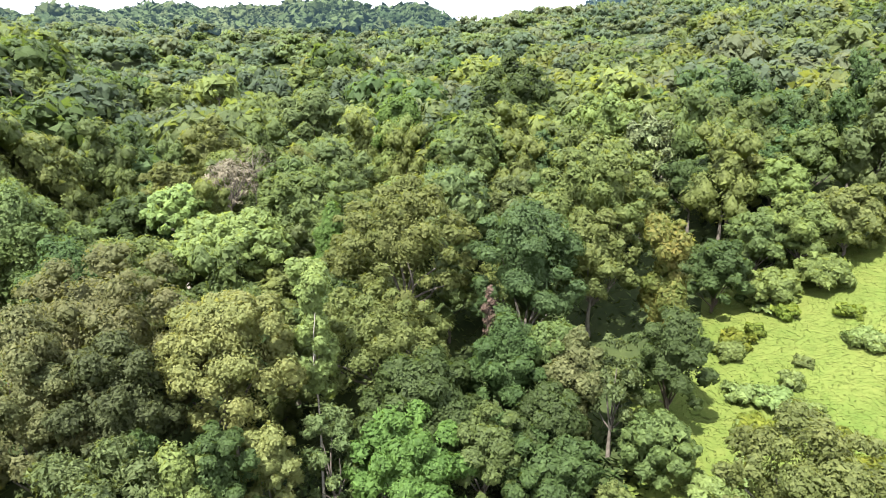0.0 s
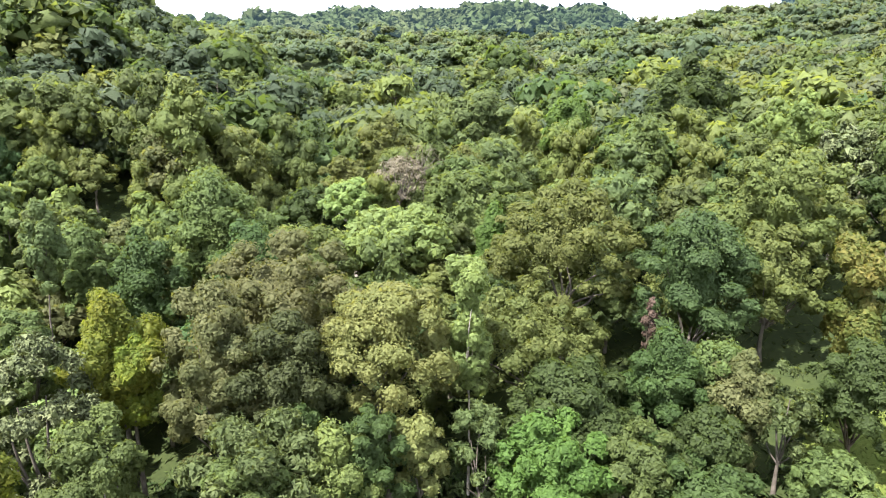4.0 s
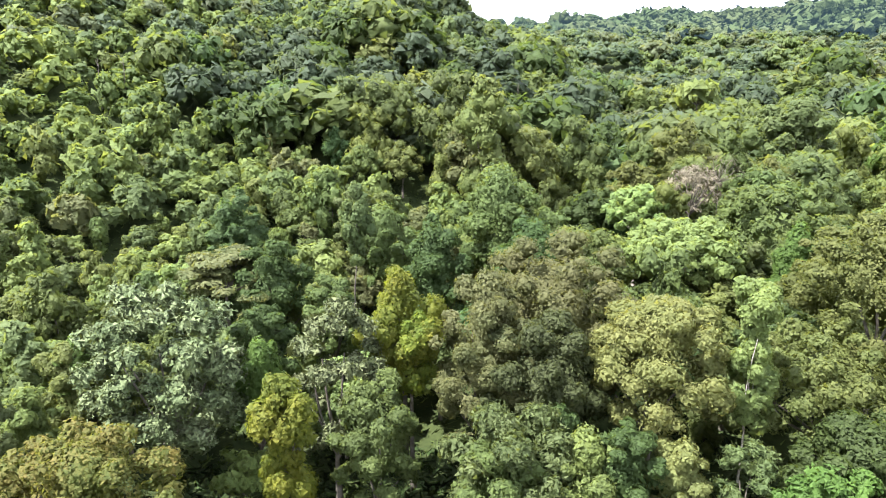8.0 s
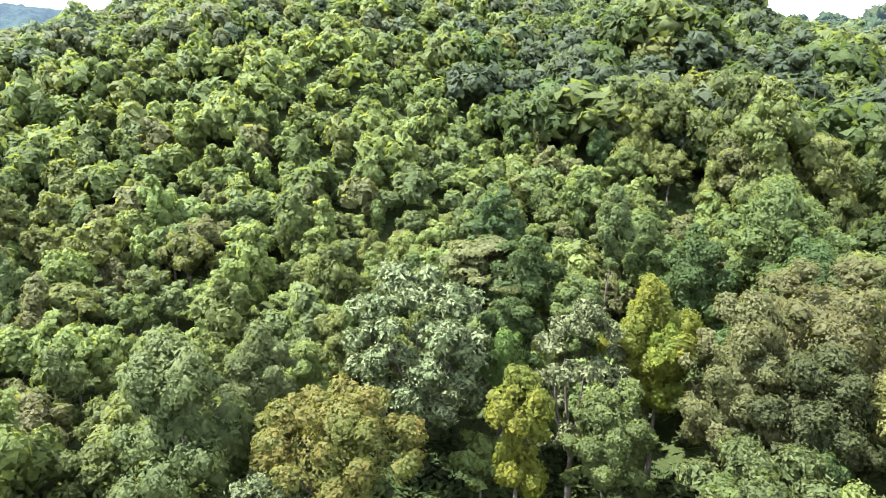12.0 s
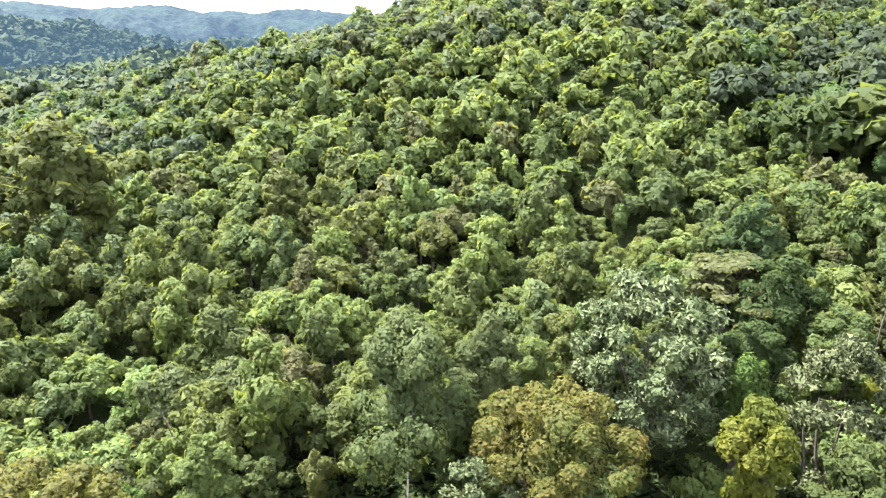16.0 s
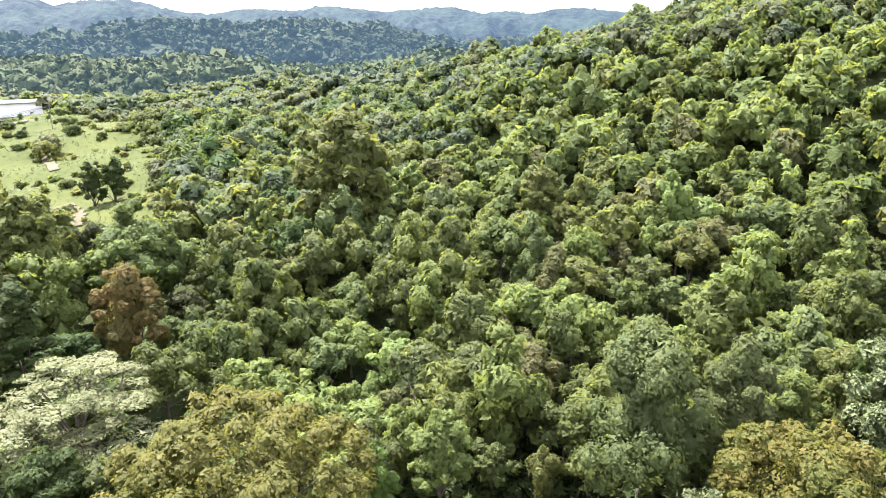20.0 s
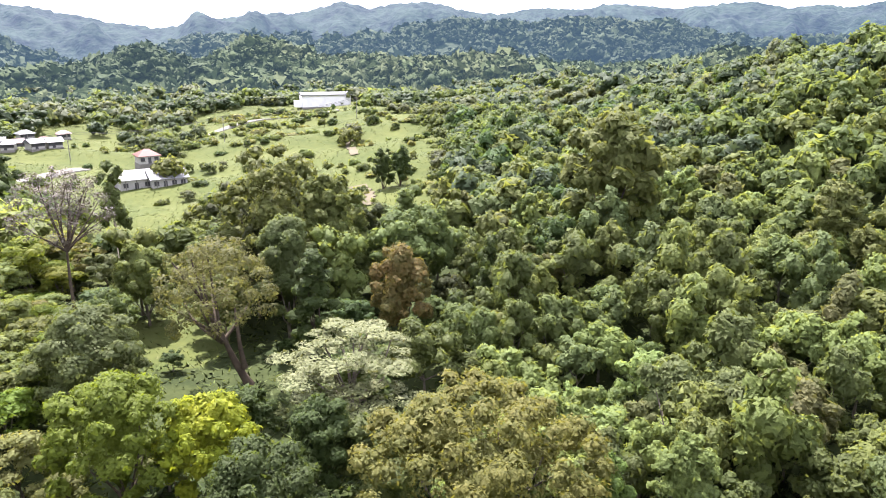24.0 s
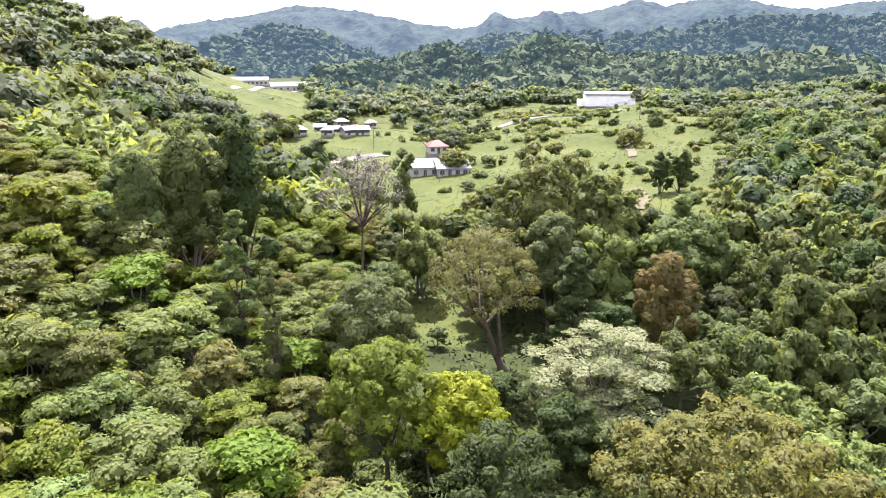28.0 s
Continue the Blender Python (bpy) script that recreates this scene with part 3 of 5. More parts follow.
grow("silver", 37.2, 112.0, 32.5, 11.7, 8.6)
grow("olivegreen", 44.2, 98.6, 31.0, 9.9, 8.5)
grow("midgreen", 12.0, 60.8, 17.2, 6.7, 8.3)
grow("deepgreen", 7.5, 59.5, 17.8, 8.7, 8.2)
grow("deepgreen", 10.4, 54.0, 13.7, 7.9, 8.5)
grow("deepvivid", 9.9, 51.0, 11.0, 9.2, 6.6)
grow("tan", -30.0, 47.3, 24.5, 10.4, 9.7)
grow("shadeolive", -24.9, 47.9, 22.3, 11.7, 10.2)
grow("deepgreen", -16.2, 45.2, 16.5, 6.9, 7.1)
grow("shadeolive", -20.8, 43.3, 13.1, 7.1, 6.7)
grow("yellow", -38.6, 45.9, 22.7, 9.1, 11.2)
grow("silver", -40.5, 38.7, 22.6, 9.7, 8.8)
grow("yellowcolumn", -35.9, 28.7, 20.0, 5.7, 9.9)
grow("midgreen", -34.0, 36.7, 18.0, 7.6, 10.3)
grow("silver", -52.2, 29.6, 23.7, 14.5, 15.8)
grow("deepgreen", -50.9, 38.9, 20.2, 7.4, 10.0)
grow("oliveflat", -65.5, 45.9, 20.2, 13.1, 5.7)
grow("rounddark", -49.8, 65.2, 23.7, 10.5, 9.2)
grow("greyspire", -58.2, 60.6, 26.9, 5.5, 10.9)
grow("orange", -42.7, 17.2, 18.4, 13.2, 8.4)
grow("greygreen", -54.0, 14.9, 20.5, 7.6, 9.2)
grow("palegrey", -49.5, 7.3, 20.7, 8.8, 10.0)
grow("olivefine", -58.9, 11.4, 18.8, 5.1, 5.2)
grow("silver", -40.6, 10.8, 15.8, 5.9, 5.3)
grow("brightgreen", -62.3, 27.1, 17.4, 5.4, 5.3)
grow("paleleaf", -23.2, 40.9, 16.6, 11.8, 6.7)
grow("bluegreen", -76.4, 56.5, 24.6, 8.8, 5.7)
grow("tan", -68.3, 104.7, 31.7, 19.1, 7.1)
grow("deepgreen", -60.7, 49.0, 22.3, 10.0, 7.0)
grow("midgreen", -47.6, 82.2, 23.2, 13.6, 6.7)
grow("bigdome", -111.9, -37.6, 34.0, 17.1, 12.2)
grow("olivedome", -36.8, -20.2, 19.7, 17.8, 7.3)
grow("paleumbrella", -46.9, -40.6, 17.0, 13.3, 9.6)
grow("deepgreen", -39.1, -37.3, 13.6, 6.7, 6.1)
grow("domegreen", -26.9, -48.0, 17.9, 11.3, 11.3)
grow("yellowgreen", -32.0, -43.5, 15.2, 8.4, 8.2)
grow("domedark", -29.8, -35.0, 14.7, 9.8, 7.1)
grow("rust", -68.7, -50.1, 18.7, 8.9, 13.3)
grow("talldark", -77.0, -81.3, 28.0, 18.8, 19.1)
grow("talldark", -80.3, -72.2, 25.4, 12.7, 16.7)
grow("greydome", -68.2, -70.4, 20.2, 10.8, 7.2)
grow("darkcone", -62.2, -59.4, 17.9, 9.7, 12.6)
grow("trunktree", -52.1, -65.9, 20.2, 15.3, 13.8)
grow("deadpale", -48.6, -91.9, 27.1, 13.1, 12.1)
grow("thintree", -63.5, -104.2, 24.9, 5.6, 11.6)
grow("rounddark", -67.6, -150.5, 23.1, 11.6, 11.1)
grow("rounddark", -141.2, -108.3, 18.0, 5.9, 7.7)
grow("rounddark", -143.9, -104.8, 18.2, 6.2, 7.9)
grow("domedark", -40.7, -49.4, 10.6, 7.1, 5.1)
grow("greygreen", -33.8, -63.6, 18.0, 12.0, 7.1)
grow("midgreen", -22.9, -93.2, 34.3, 12.0, 16.4)
grow("deepgreen", -30.8, -95.2, 36.0, 14.1, 19.8)
grow("midgreen", -16.5, -90.5, 31.5, 10.0, 12.0)
grow("vinecone", -23.1, -64.0, 21.7, 5.4, 9.8)
grow("vinecone", -23.2, -74.5, 25.7, 7.3, 9.2)
grow("lightgreen", -59.7, -92.4, 14.4, 8.4, 6.0)
grow("brightgreen", -44.1, -13.0, 13.5, 4.1, 4.7)
grow("lightgreen", -51.1, -9.4, 13.3, 5.6, 8.0)
grow("deadbrown", -30.9, 105.6, 25.7, 8.7, 8.0)
grow("barewhite", -28.3, 109.4, 27.0, 8.0, 4.6)
grow("deadstub", 5.7, 62.7, 20.2, 1.9, 5.7)
grow("midgreen", -47.3, 78.9, 27.4, 14.7, 9.4)
grow("deepgreen", -38.4, 70.2, 23.5, 10.2, 6.2)
grow("midgreen", -33.3, 74.9, 22.1, 11.2, 3.9)
grow("olivegreen", -10.5, 87.4, 21.2, 9.0, 6.9)
grow("brightgreen", -13.1, 91.1, 22.7, 7.0, 6.3)
grow("greygreen", -27.5, 157.6, 34.5, 19.8, 10.0)
grow("olivegreen", -41.9, 110.3, 24.8, 11.8, 5.5)
grow("midgreen", -59.2, 67.8, 22.6, 9.9, 7.0)
grow("greygreen", -69.6, 71.8, 24.2, 6.7, 9.0)
grow("midgreen", -53.5, 51.1, 18.7, 7.1, 5.4)
grow("deepgreen", -22.2, 44.8, 16.1, 6.7, 8.7)
grow("midgreen", -23.3, 39.7, 14.7, 9.1, 6.9)
grow("lightgreen", -18.2, 43.3, 15.7, 7.3, 6.8)
grow("brightgreen", -48.0, 36.0, 18.2, 6.0, 7.0)
grow("yellow", -36.8, 44.9, 18.9, 4.7, 6.5)
grow("limebush", -60.9, 30.2, 15.6, 7.3, 5.1)
grow("limebush", -58.5, 20.4, 16.2, 5.6, 4.9)
grow("limebush", -62.4, 26.9, 16.8, 7.9, 5.8)
grow("olivegreen", -111.9, -3.7, 24.4, 7.5, 6.2)
grow("midgreen", 41.5, 83.2, 19.7, 8.7, 8.5)
grow("lightgreen", 47.2, 83.6, 21.3, 10.2, 9.2)
grow("olivegreen", 52.5, 82.8, 22.5, 10.0, 9.4)
grow("deepgreen", 34.0, 76.8, 19.5, 8.0, 9.4)
grow("limebush", 40.4, 75.9, 16.9, 6.7, 3.8)
grow("limebush", 46.8, 76.9, 17.5, 6.9, 3.8)


# ---------------------------------------------------------------- the forest that fills the land between them
rng_fill = np.random.default_rng(5)


def scatter(r0, r1, gap, turn0=-42, turn1=188, tries=30000):
    """Places between two radii, kept a given gap apart; the gap may depend on the place."""
    cell = 6.0
    taken, out = {}, []
    turns = rng_fill.uniform(turn0, turn1, tries)
    rs = np.sqrt(rng_fill.uniform(r0 * r0, r1 * r1, tries))
    xs, ys = -rs * np.sin(np.radians(turns)), rs * np.cos(np.radians(turns))
    closed = ~is_open(xs, ys, 0.5)
    for x, y, turn, r, ok in zip(xs, ys, turns, rs, closed):
        if not ok:
            continue
        g = gap(turn, r)
        reach = int(g / cell) + 1
        cx, cy = int(x // cell), int(y // cell)
        if any((x - px) ** 2 + (y - py) ** 2 < (0.5 * (g + pg)) ** 2
               for i in range(-reach, reach + 1) for j in range(-reach, reach + 1) for px, py, pg in taken.get((cx + i, cy + j), ())):
            continue
        taken.setdefault((cx, cy), []).append((x, y, g))
        out.append((x, y, turn, r, g))
    return out


def zone(turn, r):
    """Which wood grows where: the small-crowned hill, the light slope behind, or the tall valley forest."""
    edge = 45 + 14 * math.sin(r * 0.05)
    if turn > 152:
        return "slope" if r < 150 else "valley"
    if turn > edge and r > 52 and turn < 122:
        return "hill"
    return "scrub" if 119 < turn < 165 and r > 128 else "valley"


GAPS = {"hill": 3.8, "slope": 3.5, "valley": 6.0, "scrub": 4.2}
MIX = {
    "hill": ("light", "mid", "olive", "grey", "mid", "light", "mid", "light", "grey", "light", "mid", "lime", "tan"),
    "slope": ("light", "yellow", "golden", "lime", "light", "yellow", "olive", "lush", "light"),
    "valley": ("mid", "olive", "deep", "mid", "light", "grey", "bluish", "olive", "mid", "light"),
    "scrub": ("mid", "light", "deep", "olive", "grey", "mid", "light", "olive"),
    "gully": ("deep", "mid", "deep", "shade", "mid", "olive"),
    # darker leaf choice puts the shade of a turned-away hillside into the colour
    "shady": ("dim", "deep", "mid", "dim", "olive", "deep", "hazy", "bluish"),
    # mostly the leaves with haze painted into their colour
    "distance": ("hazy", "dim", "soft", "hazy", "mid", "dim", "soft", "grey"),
}


# where the wood stays low so that the valley shows over it: turn from, turn to, nearer than, degrees below the eye
LOW_WOOD = ((123.0, 130.8, 166, 12.3), (130.5, 143.5, 290, 8.6), (129.0, 134.5, 380, 5.9), (150.8, 160.2, 276, 8.3), (155.5, 162.0, 440, 5.2),
            (143.2, 148.6, 205, 11.0), (147.8, 150.8, 122, 17.2), (146.0, 149.8, 142, 14.6), (143.5, 147.5, 96, 22.5))


def over_wood(turn, r):
    """Height that a filling tree's top must stay under to keep the valley in sight."""
    below = EYE - r * math.tan(radians(37.5)) if r < 50 and turn < 152 else 99.0
    return min([below] + [EYE - r * math.tan(radians(low)) for t0, t1, near, low in LOW_WOOD if t0 < turn < t1 and r < near])


def thicket(x, y):
    """Where the bushes of the valley floor stand close together."""
    return math.sin(x * 0.061 + 1.1) * math.cos(y * 0.049 + 0.4) + 0.6 * math.sin(x * 0.13 - y * 0.09) + 0.35 * math.sin(x * 0.29 + y * 0.23 + 2)


def hero_clear(x, y, r):
    return all((x - hx) ** 2 + (y - hy) ** 2 > (hr * (0.8 if hx * hx + hy * hy < 8000 else 0.3) + r * 0.6) ** 2 for hx, hy, hr, _ in HEROES)


def room(x, y, r, half):
    """How tall a filling tree may grow: young trees stand on the open side of the big ones."""
    most = 99.0
    for hx, hy, hr, low in HEROES:
        d = math.hypot(hx, hy)
        if d < 100 and math.hypot(x - hx, y - hy) < hr * 1.15 + half:
            most = min(most, low + 1.0)
        if r < d < r + 30 and d < 96:
            across = abs(x * hy - y * hx) / d
            if across < (hr + half) * 0.8:
                most = min(most, EYE - (EYE - low) * r / d)
    return most


NAMES = {"hill": ("hillside_tree", "small leafy tree on the steep wooded hillside"),
         "slope": ("slope_tree", "light green young tree on the sunny slope"),
         "valley": ("forest_tree", "forest tree standing in the dense valley wood"),
         "scrub": ("scrub_tree", "low green bush on the open valley floor")}
STOCK = {}


def stock_tree(zone_name, leaf, variant):
    """The pattern of a filling tree, built once and then copied."""
    key = (zone_name, leaf, variant)
    if key not in STOCK:
        rng = np.random.default_rng(len(STOCK) + 200)
        w = {"hill": 6.2, "slope": 7.4, "valley": 9.6}[zone_name]
        form = ("dome", "billow", "column")[variant] if zone_name != "slope" else ("tier", "parasol", "tier")[variant]
        h = w * {"dome": 0.9, "billow": 0.85, "column": 1.2, "tier": 0.72, "parasol": 0.7}[form]
        name, label = NAMES[zone_name]
        STOCK[key] = tree(name, label, "tree", rng, form, leaf, w, h, h + {"hill": 1.4, "slope": 1.0, "valley": 3.0}[zone_name],
                          ({"tier": 18, "parasol": 34}.get(form) or {"valley": 15}.get(zone_name, 10)), 0.20 if zone_name == "slope" else 0.27, 0.14 if zone_name == "slope" else 0.20, 0.95, {"valley": 2000, "slope": 1800}.get(zone_name, 1000), group=name.replace("_", " ") + "s", limbs=3, sub=1 if form in ("tier", "parasol") else 2)
        return STOCK[key], True
    return STOCK[key], False


counts = {"hill": 0, "slope": 0, "valley": 0, "scrub": 999}
rest = []
for x, y, turn, r, g in sorted(scatter(31, 135, lambda a, r: GAPS[zone(a, r)], tries=60000), key=lambda s: s[3]):
    zn = zone(turn, r)
    if not hero_clear(x, y, g * 0.5):
        continue
    if counts[zn] >= 290:
        rest.append((x, y, turn, r, zn))
        continue
    z = float(land(x, y))
    clear_top = over_wood(turn, r) - z
    if clear_top < 1.6 or (r < 42 and turn < 150):
        continue
    roof_of = min(clear_top, 99.0 if zn == "slope" else max(room(x, y, r, g * 0.75) - z, 3.2))
    counts[zn] += 1
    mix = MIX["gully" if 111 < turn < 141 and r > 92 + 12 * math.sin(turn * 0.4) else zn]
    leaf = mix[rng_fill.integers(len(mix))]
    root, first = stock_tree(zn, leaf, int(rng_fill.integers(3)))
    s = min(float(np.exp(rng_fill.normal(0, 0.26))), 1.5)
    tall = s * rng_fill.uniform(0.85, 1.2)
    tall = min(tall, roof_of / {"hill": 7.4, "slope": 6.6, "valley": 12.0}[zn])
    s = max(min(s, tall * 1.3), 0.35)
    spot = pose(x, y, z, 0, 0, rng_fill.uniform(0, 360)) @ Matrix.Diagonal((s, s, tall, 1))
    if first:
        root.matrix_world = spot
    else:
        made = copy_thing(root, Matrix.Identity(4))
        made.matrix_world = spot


def wood(name, label, spots, patterns, mats):
    """Many trees joined into one mesh of kind stuff."""
    vs, qs, ts, qm, tm, ns, base = [], [], [], [], [], [], 0
    for x, y, z, size, mat in spots:
        v, q, t, nv = patterns[rng_fill.integers(len(patterns))]
        w = rng_fill.uniform(0, math.tau)
        c, s = math.cos(w), math.sin(w)
        rot = np.array([[c, s, 0], [-s, c, 0], [0, 0, rng_fill.uniform(0.85, 1.2)]])
        vs.append(v @ rot * size + np.array([x, y, z]))
        ns.append(nv @ rot)
        qs.append(q + base)
        ts.append(t + base)
        qm.append(np.full(len(q), mat))
        tm.append(np.full(len(t), mat))
        base += len(v)
    me = mesh_from(name, np.vstack(vs), np.vstack(qs), np.vstack(ts), mats, np.concatenate(qm), np.concatenate(tm), normals=unit(np.vstack(ns)))
    return tagged(new(name, me), label, "forest", kind="stuff")


def pattern(seed, form, w, h, stem, count, long, wide, cover, most, sub=3, core_size=0.76, sprays=200):
    v, q, t, _, _, nv = crown_arrays(np.random.default_rng(seed), form, w, h, count, long, wide, cover, most, core_size, sub, sprays)
    return v + np.array([0, 0, stem]), q, t, nv


LEAF_ORDER = list(LEAF)
near_small = [pattern(300 + i, ("dome", "billow", "column")[i % 3], 6.0, 6.0, 0.8, 6, 0.55, 0.44, 0.9, 520) for i in range(6)]
near_slope = [pattern(310 + i, ("tier", "dome", "tier")[i % 3], 5.6, 5.0, 0.8, (12, 6, 12)[i % 3], 0.5, 0.3, 0.9, 520) for i in range(6)]
near_tall = [pattern(320 + i, ("dome", "billow")[i % 2], 11.5, 9.0, 2.0, 15, 0.5, 0.36, 0.9, 900, 2) for i in range(6)]
for zn, pats in (("hill", near_small), ("slope", near_slope), ("valley", near_tall), ("scrub", near_small)):
    spots = [(x, y, float(land(x, y)), min(float(np.exp(rng_fill.normal(0, 0.25))), 1.6), LEAF_ORDER.index(MIX[zn][rng_fill.integers(len(MIX[zn]))])) for x, y, turn, r, k in rest if k == zn]
    if spots:
        wood(NAMES[zn][0].replace("tree", "wood"), "dense green wood of " + NAMES[zn][1].split(" on ")[0].split(" standing")[0] + "s", spots, pats, list(LEAF.values()))
mid_pats = [pattern(340 + i, ("dome", "billow", "dome")[i % 3], 12.5, 8.4, 0.8, 13, 0.60, 0.46, 0.9, 80, 0, 0.66, 310) for i in range(8)]
hill_pats = [pattern(380 + i, ("dome", "billow", "column")[i % 3], 6.0, 5.2, 0.5, 7, 0.5, 0.38, 0.9, 60, 0, 0.66, 110) for i in range(8)]
spots = []
for x, y, turn, r, g in scatter(134, 300, lambda a, r: {"hill": 3.7, "scrub": 4.8}.get(zone(a, r), 6.2), tries=130000):
    zn = zone(turn, r)
    if zn == "hill" and r > 240 and 45 < turn < 96:
        continue
    if zn == "scrub" and thicket(x, y) < -0.3 + 0.45 * (turn < 143 and r < 300):
        continue
    z = float(land(x, y))
    big = min(float(np.exp(rng_fill.normal(0, 0.25))), 1.7) * {"hill": 1.0, "scrub": rng_fill.uniform(0.25, 0.75)}.get(zn, 1.05)
    big = min(big, (over_wood(turn, r) - z) / 9.2)
    if big < 0.12:
        continue
    # turns 22 to 62: shade painted by leaf choice; hill past 98: just darker leaves
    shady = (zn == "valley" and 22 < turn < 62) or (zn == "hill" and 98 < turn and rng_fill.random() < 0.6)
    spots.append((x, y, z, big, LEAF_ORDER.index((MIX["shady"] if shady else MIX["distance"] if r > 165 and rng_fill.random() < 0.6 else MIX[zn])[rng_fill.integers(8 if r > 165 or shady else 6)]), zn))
spots = [p for p in spots if hero_clear(p[0], p[1], 3)]
far_hill = [p[:5] for p in spots if p[5] == "hill"]
spots = [p[:5] for p in spots if p[5] != "hill"]
wood("upper_hill_wood", "small light green trees on the upper hillside", far_hill, hill_pats, list(LEAF.values()))
around = [(x, y, float(land(x, y)), rng_fill.uniform(0.4, 0.6), LEAF_ORDER.index(MIX["valley"][rng_fill.integers(10)])) for x, y, turn, r, g in scatter(8, 24, lambda a, r: 7.0, 0, 360, 1500) + scatter(24, 90, lambda a, r: 7.5, 196, 312, 3000)]
wood("valley_wood", "dense green wood below and behind the lookout", around, mid_pats, list(LEAF.values()))
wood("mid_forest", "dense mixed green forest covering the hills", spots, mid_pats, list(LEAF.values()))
far_pats = [pattern(360 + i, "dome", 15.0, 8.0, 0.6, 7, 1.1, 0.85, 0.8, 20, 0, 0.7, 64) for i in range(6)]
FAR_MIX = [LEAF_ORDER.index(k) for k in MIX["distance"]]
spots = []
for x, y, turn, r, g in scatter(300, 660, lambda a, r: 8.5 + (r - 300) * 0.010, tries=90000):
    if 42 < turn < 98 or (turn > 98 and r > 500):
        continue
    if 119 < turn < 163 and r < 360 and thicket(x, y) < -0.15:
        continue
    if float(land(x, y)) + 8 > over_wood(turn, r):
        continue
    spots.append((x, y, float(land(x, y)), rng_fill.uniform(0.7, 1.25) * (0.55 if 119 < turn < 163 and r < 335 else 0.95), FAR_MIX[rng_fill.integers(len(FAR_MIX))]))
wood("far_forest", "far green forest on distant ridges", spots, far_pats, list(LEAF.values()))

# ---------------------------------------------------------------- hills at the edge of sight


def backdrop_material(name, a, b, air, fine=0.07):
    """Far woods with haze painted in: base colours dimmed, the air's light added as emission."""
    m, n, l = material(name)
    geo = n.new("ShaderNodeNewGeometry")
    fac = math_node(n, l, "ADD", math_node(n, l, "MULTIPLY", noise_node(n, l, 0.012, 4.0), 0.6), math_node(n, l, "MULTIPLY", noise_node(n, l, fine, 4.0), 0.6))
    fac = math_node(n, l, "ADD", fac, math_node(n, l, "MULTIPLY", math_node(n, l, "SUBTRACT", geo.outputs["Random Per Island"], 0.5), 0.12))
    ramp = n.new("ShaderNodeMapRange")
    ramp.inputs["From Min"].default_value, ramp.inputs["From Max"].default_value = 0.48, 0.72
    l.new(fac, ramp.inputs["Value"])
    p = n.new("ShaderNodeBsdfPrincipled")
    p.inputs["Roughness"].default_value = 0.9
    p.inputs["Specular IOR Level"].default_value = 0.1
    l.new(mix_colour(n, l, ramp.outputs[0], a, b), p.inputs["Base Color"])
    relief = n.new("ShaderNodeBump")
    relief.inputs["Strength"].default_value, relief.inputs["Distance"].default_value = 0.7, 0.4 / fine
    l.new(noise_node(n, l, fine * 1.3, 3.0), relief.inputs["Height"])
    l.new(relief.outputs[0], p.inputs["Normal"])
    # the haze's bluish glow, put into the woods as emission
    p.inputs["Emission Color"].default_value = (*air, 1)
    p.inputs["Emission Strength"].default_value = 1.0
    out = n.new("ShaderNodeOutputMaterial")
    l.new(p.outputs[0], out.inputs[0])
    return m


def far_ridge(name, label, dist, deep, knots, rough, seed, mat):
    """A far wooded ridge: its crest follows the knots (turn, degrees above the eye), its face is folded by spurs."""
    turns = np.linspace(-46, 192, 1300)
    rows = np.linspace(0, 1, 34)
    kt, ke = zip(*knots)
    crest = EYE + dist * np.tan(np.radians(np.interp(turns, kt, ke)))
    ease = np.hanning(9)
    crest = np.convolve(np.pad(crest, 4, "edge"), ease / ease.sum(), "valid")
    k = radians(1) * dist
    vs = np.zeros((len(rows), len(turns), 3))
    for j, f in enumerate(rows):
        r = dist - deep * (1 - f)
        for i, tn in enumerate(turns):
            s = tn * k
            fold = noise.fractal(Vector((s / 170 + seed, f * 1.6, seed)), 1.0, 2.0, 4)
            tops = noise.noise(Vector((s / 13, f * deep / 13, seed))) + 0.6 * noise.noise(Vector((s / 6, f * deep / 6, seed + 4)))
            z = 6 + (crest[i] - 6) * f ** 0.8 + rough * (fold * (0.25 + 0.75 * math.sin(math.pi * min(f, 0.86)))) * (1 - 0.8 * f) + 5.0 * tops
            vs[j, i] = (-r * math.sin(radians(tn)), r * math.cos(radians(tn)), z)
    ix = np.arange(len(rows) * len(turns)).reshape(len(rows), len(turns))
    qs = np.stack([ix[:-1, :-1], ix[:-1, 1:], ix[1:, 1:], ix[1:, :-1]], -1).reshape(-1, 4)
    me = mesh_from(name, vs.reshape(-1, 3), qs, np.zeros((0, 3), int), [mat])
    return tagged(new(name, me), label, "hills", kind="structure")


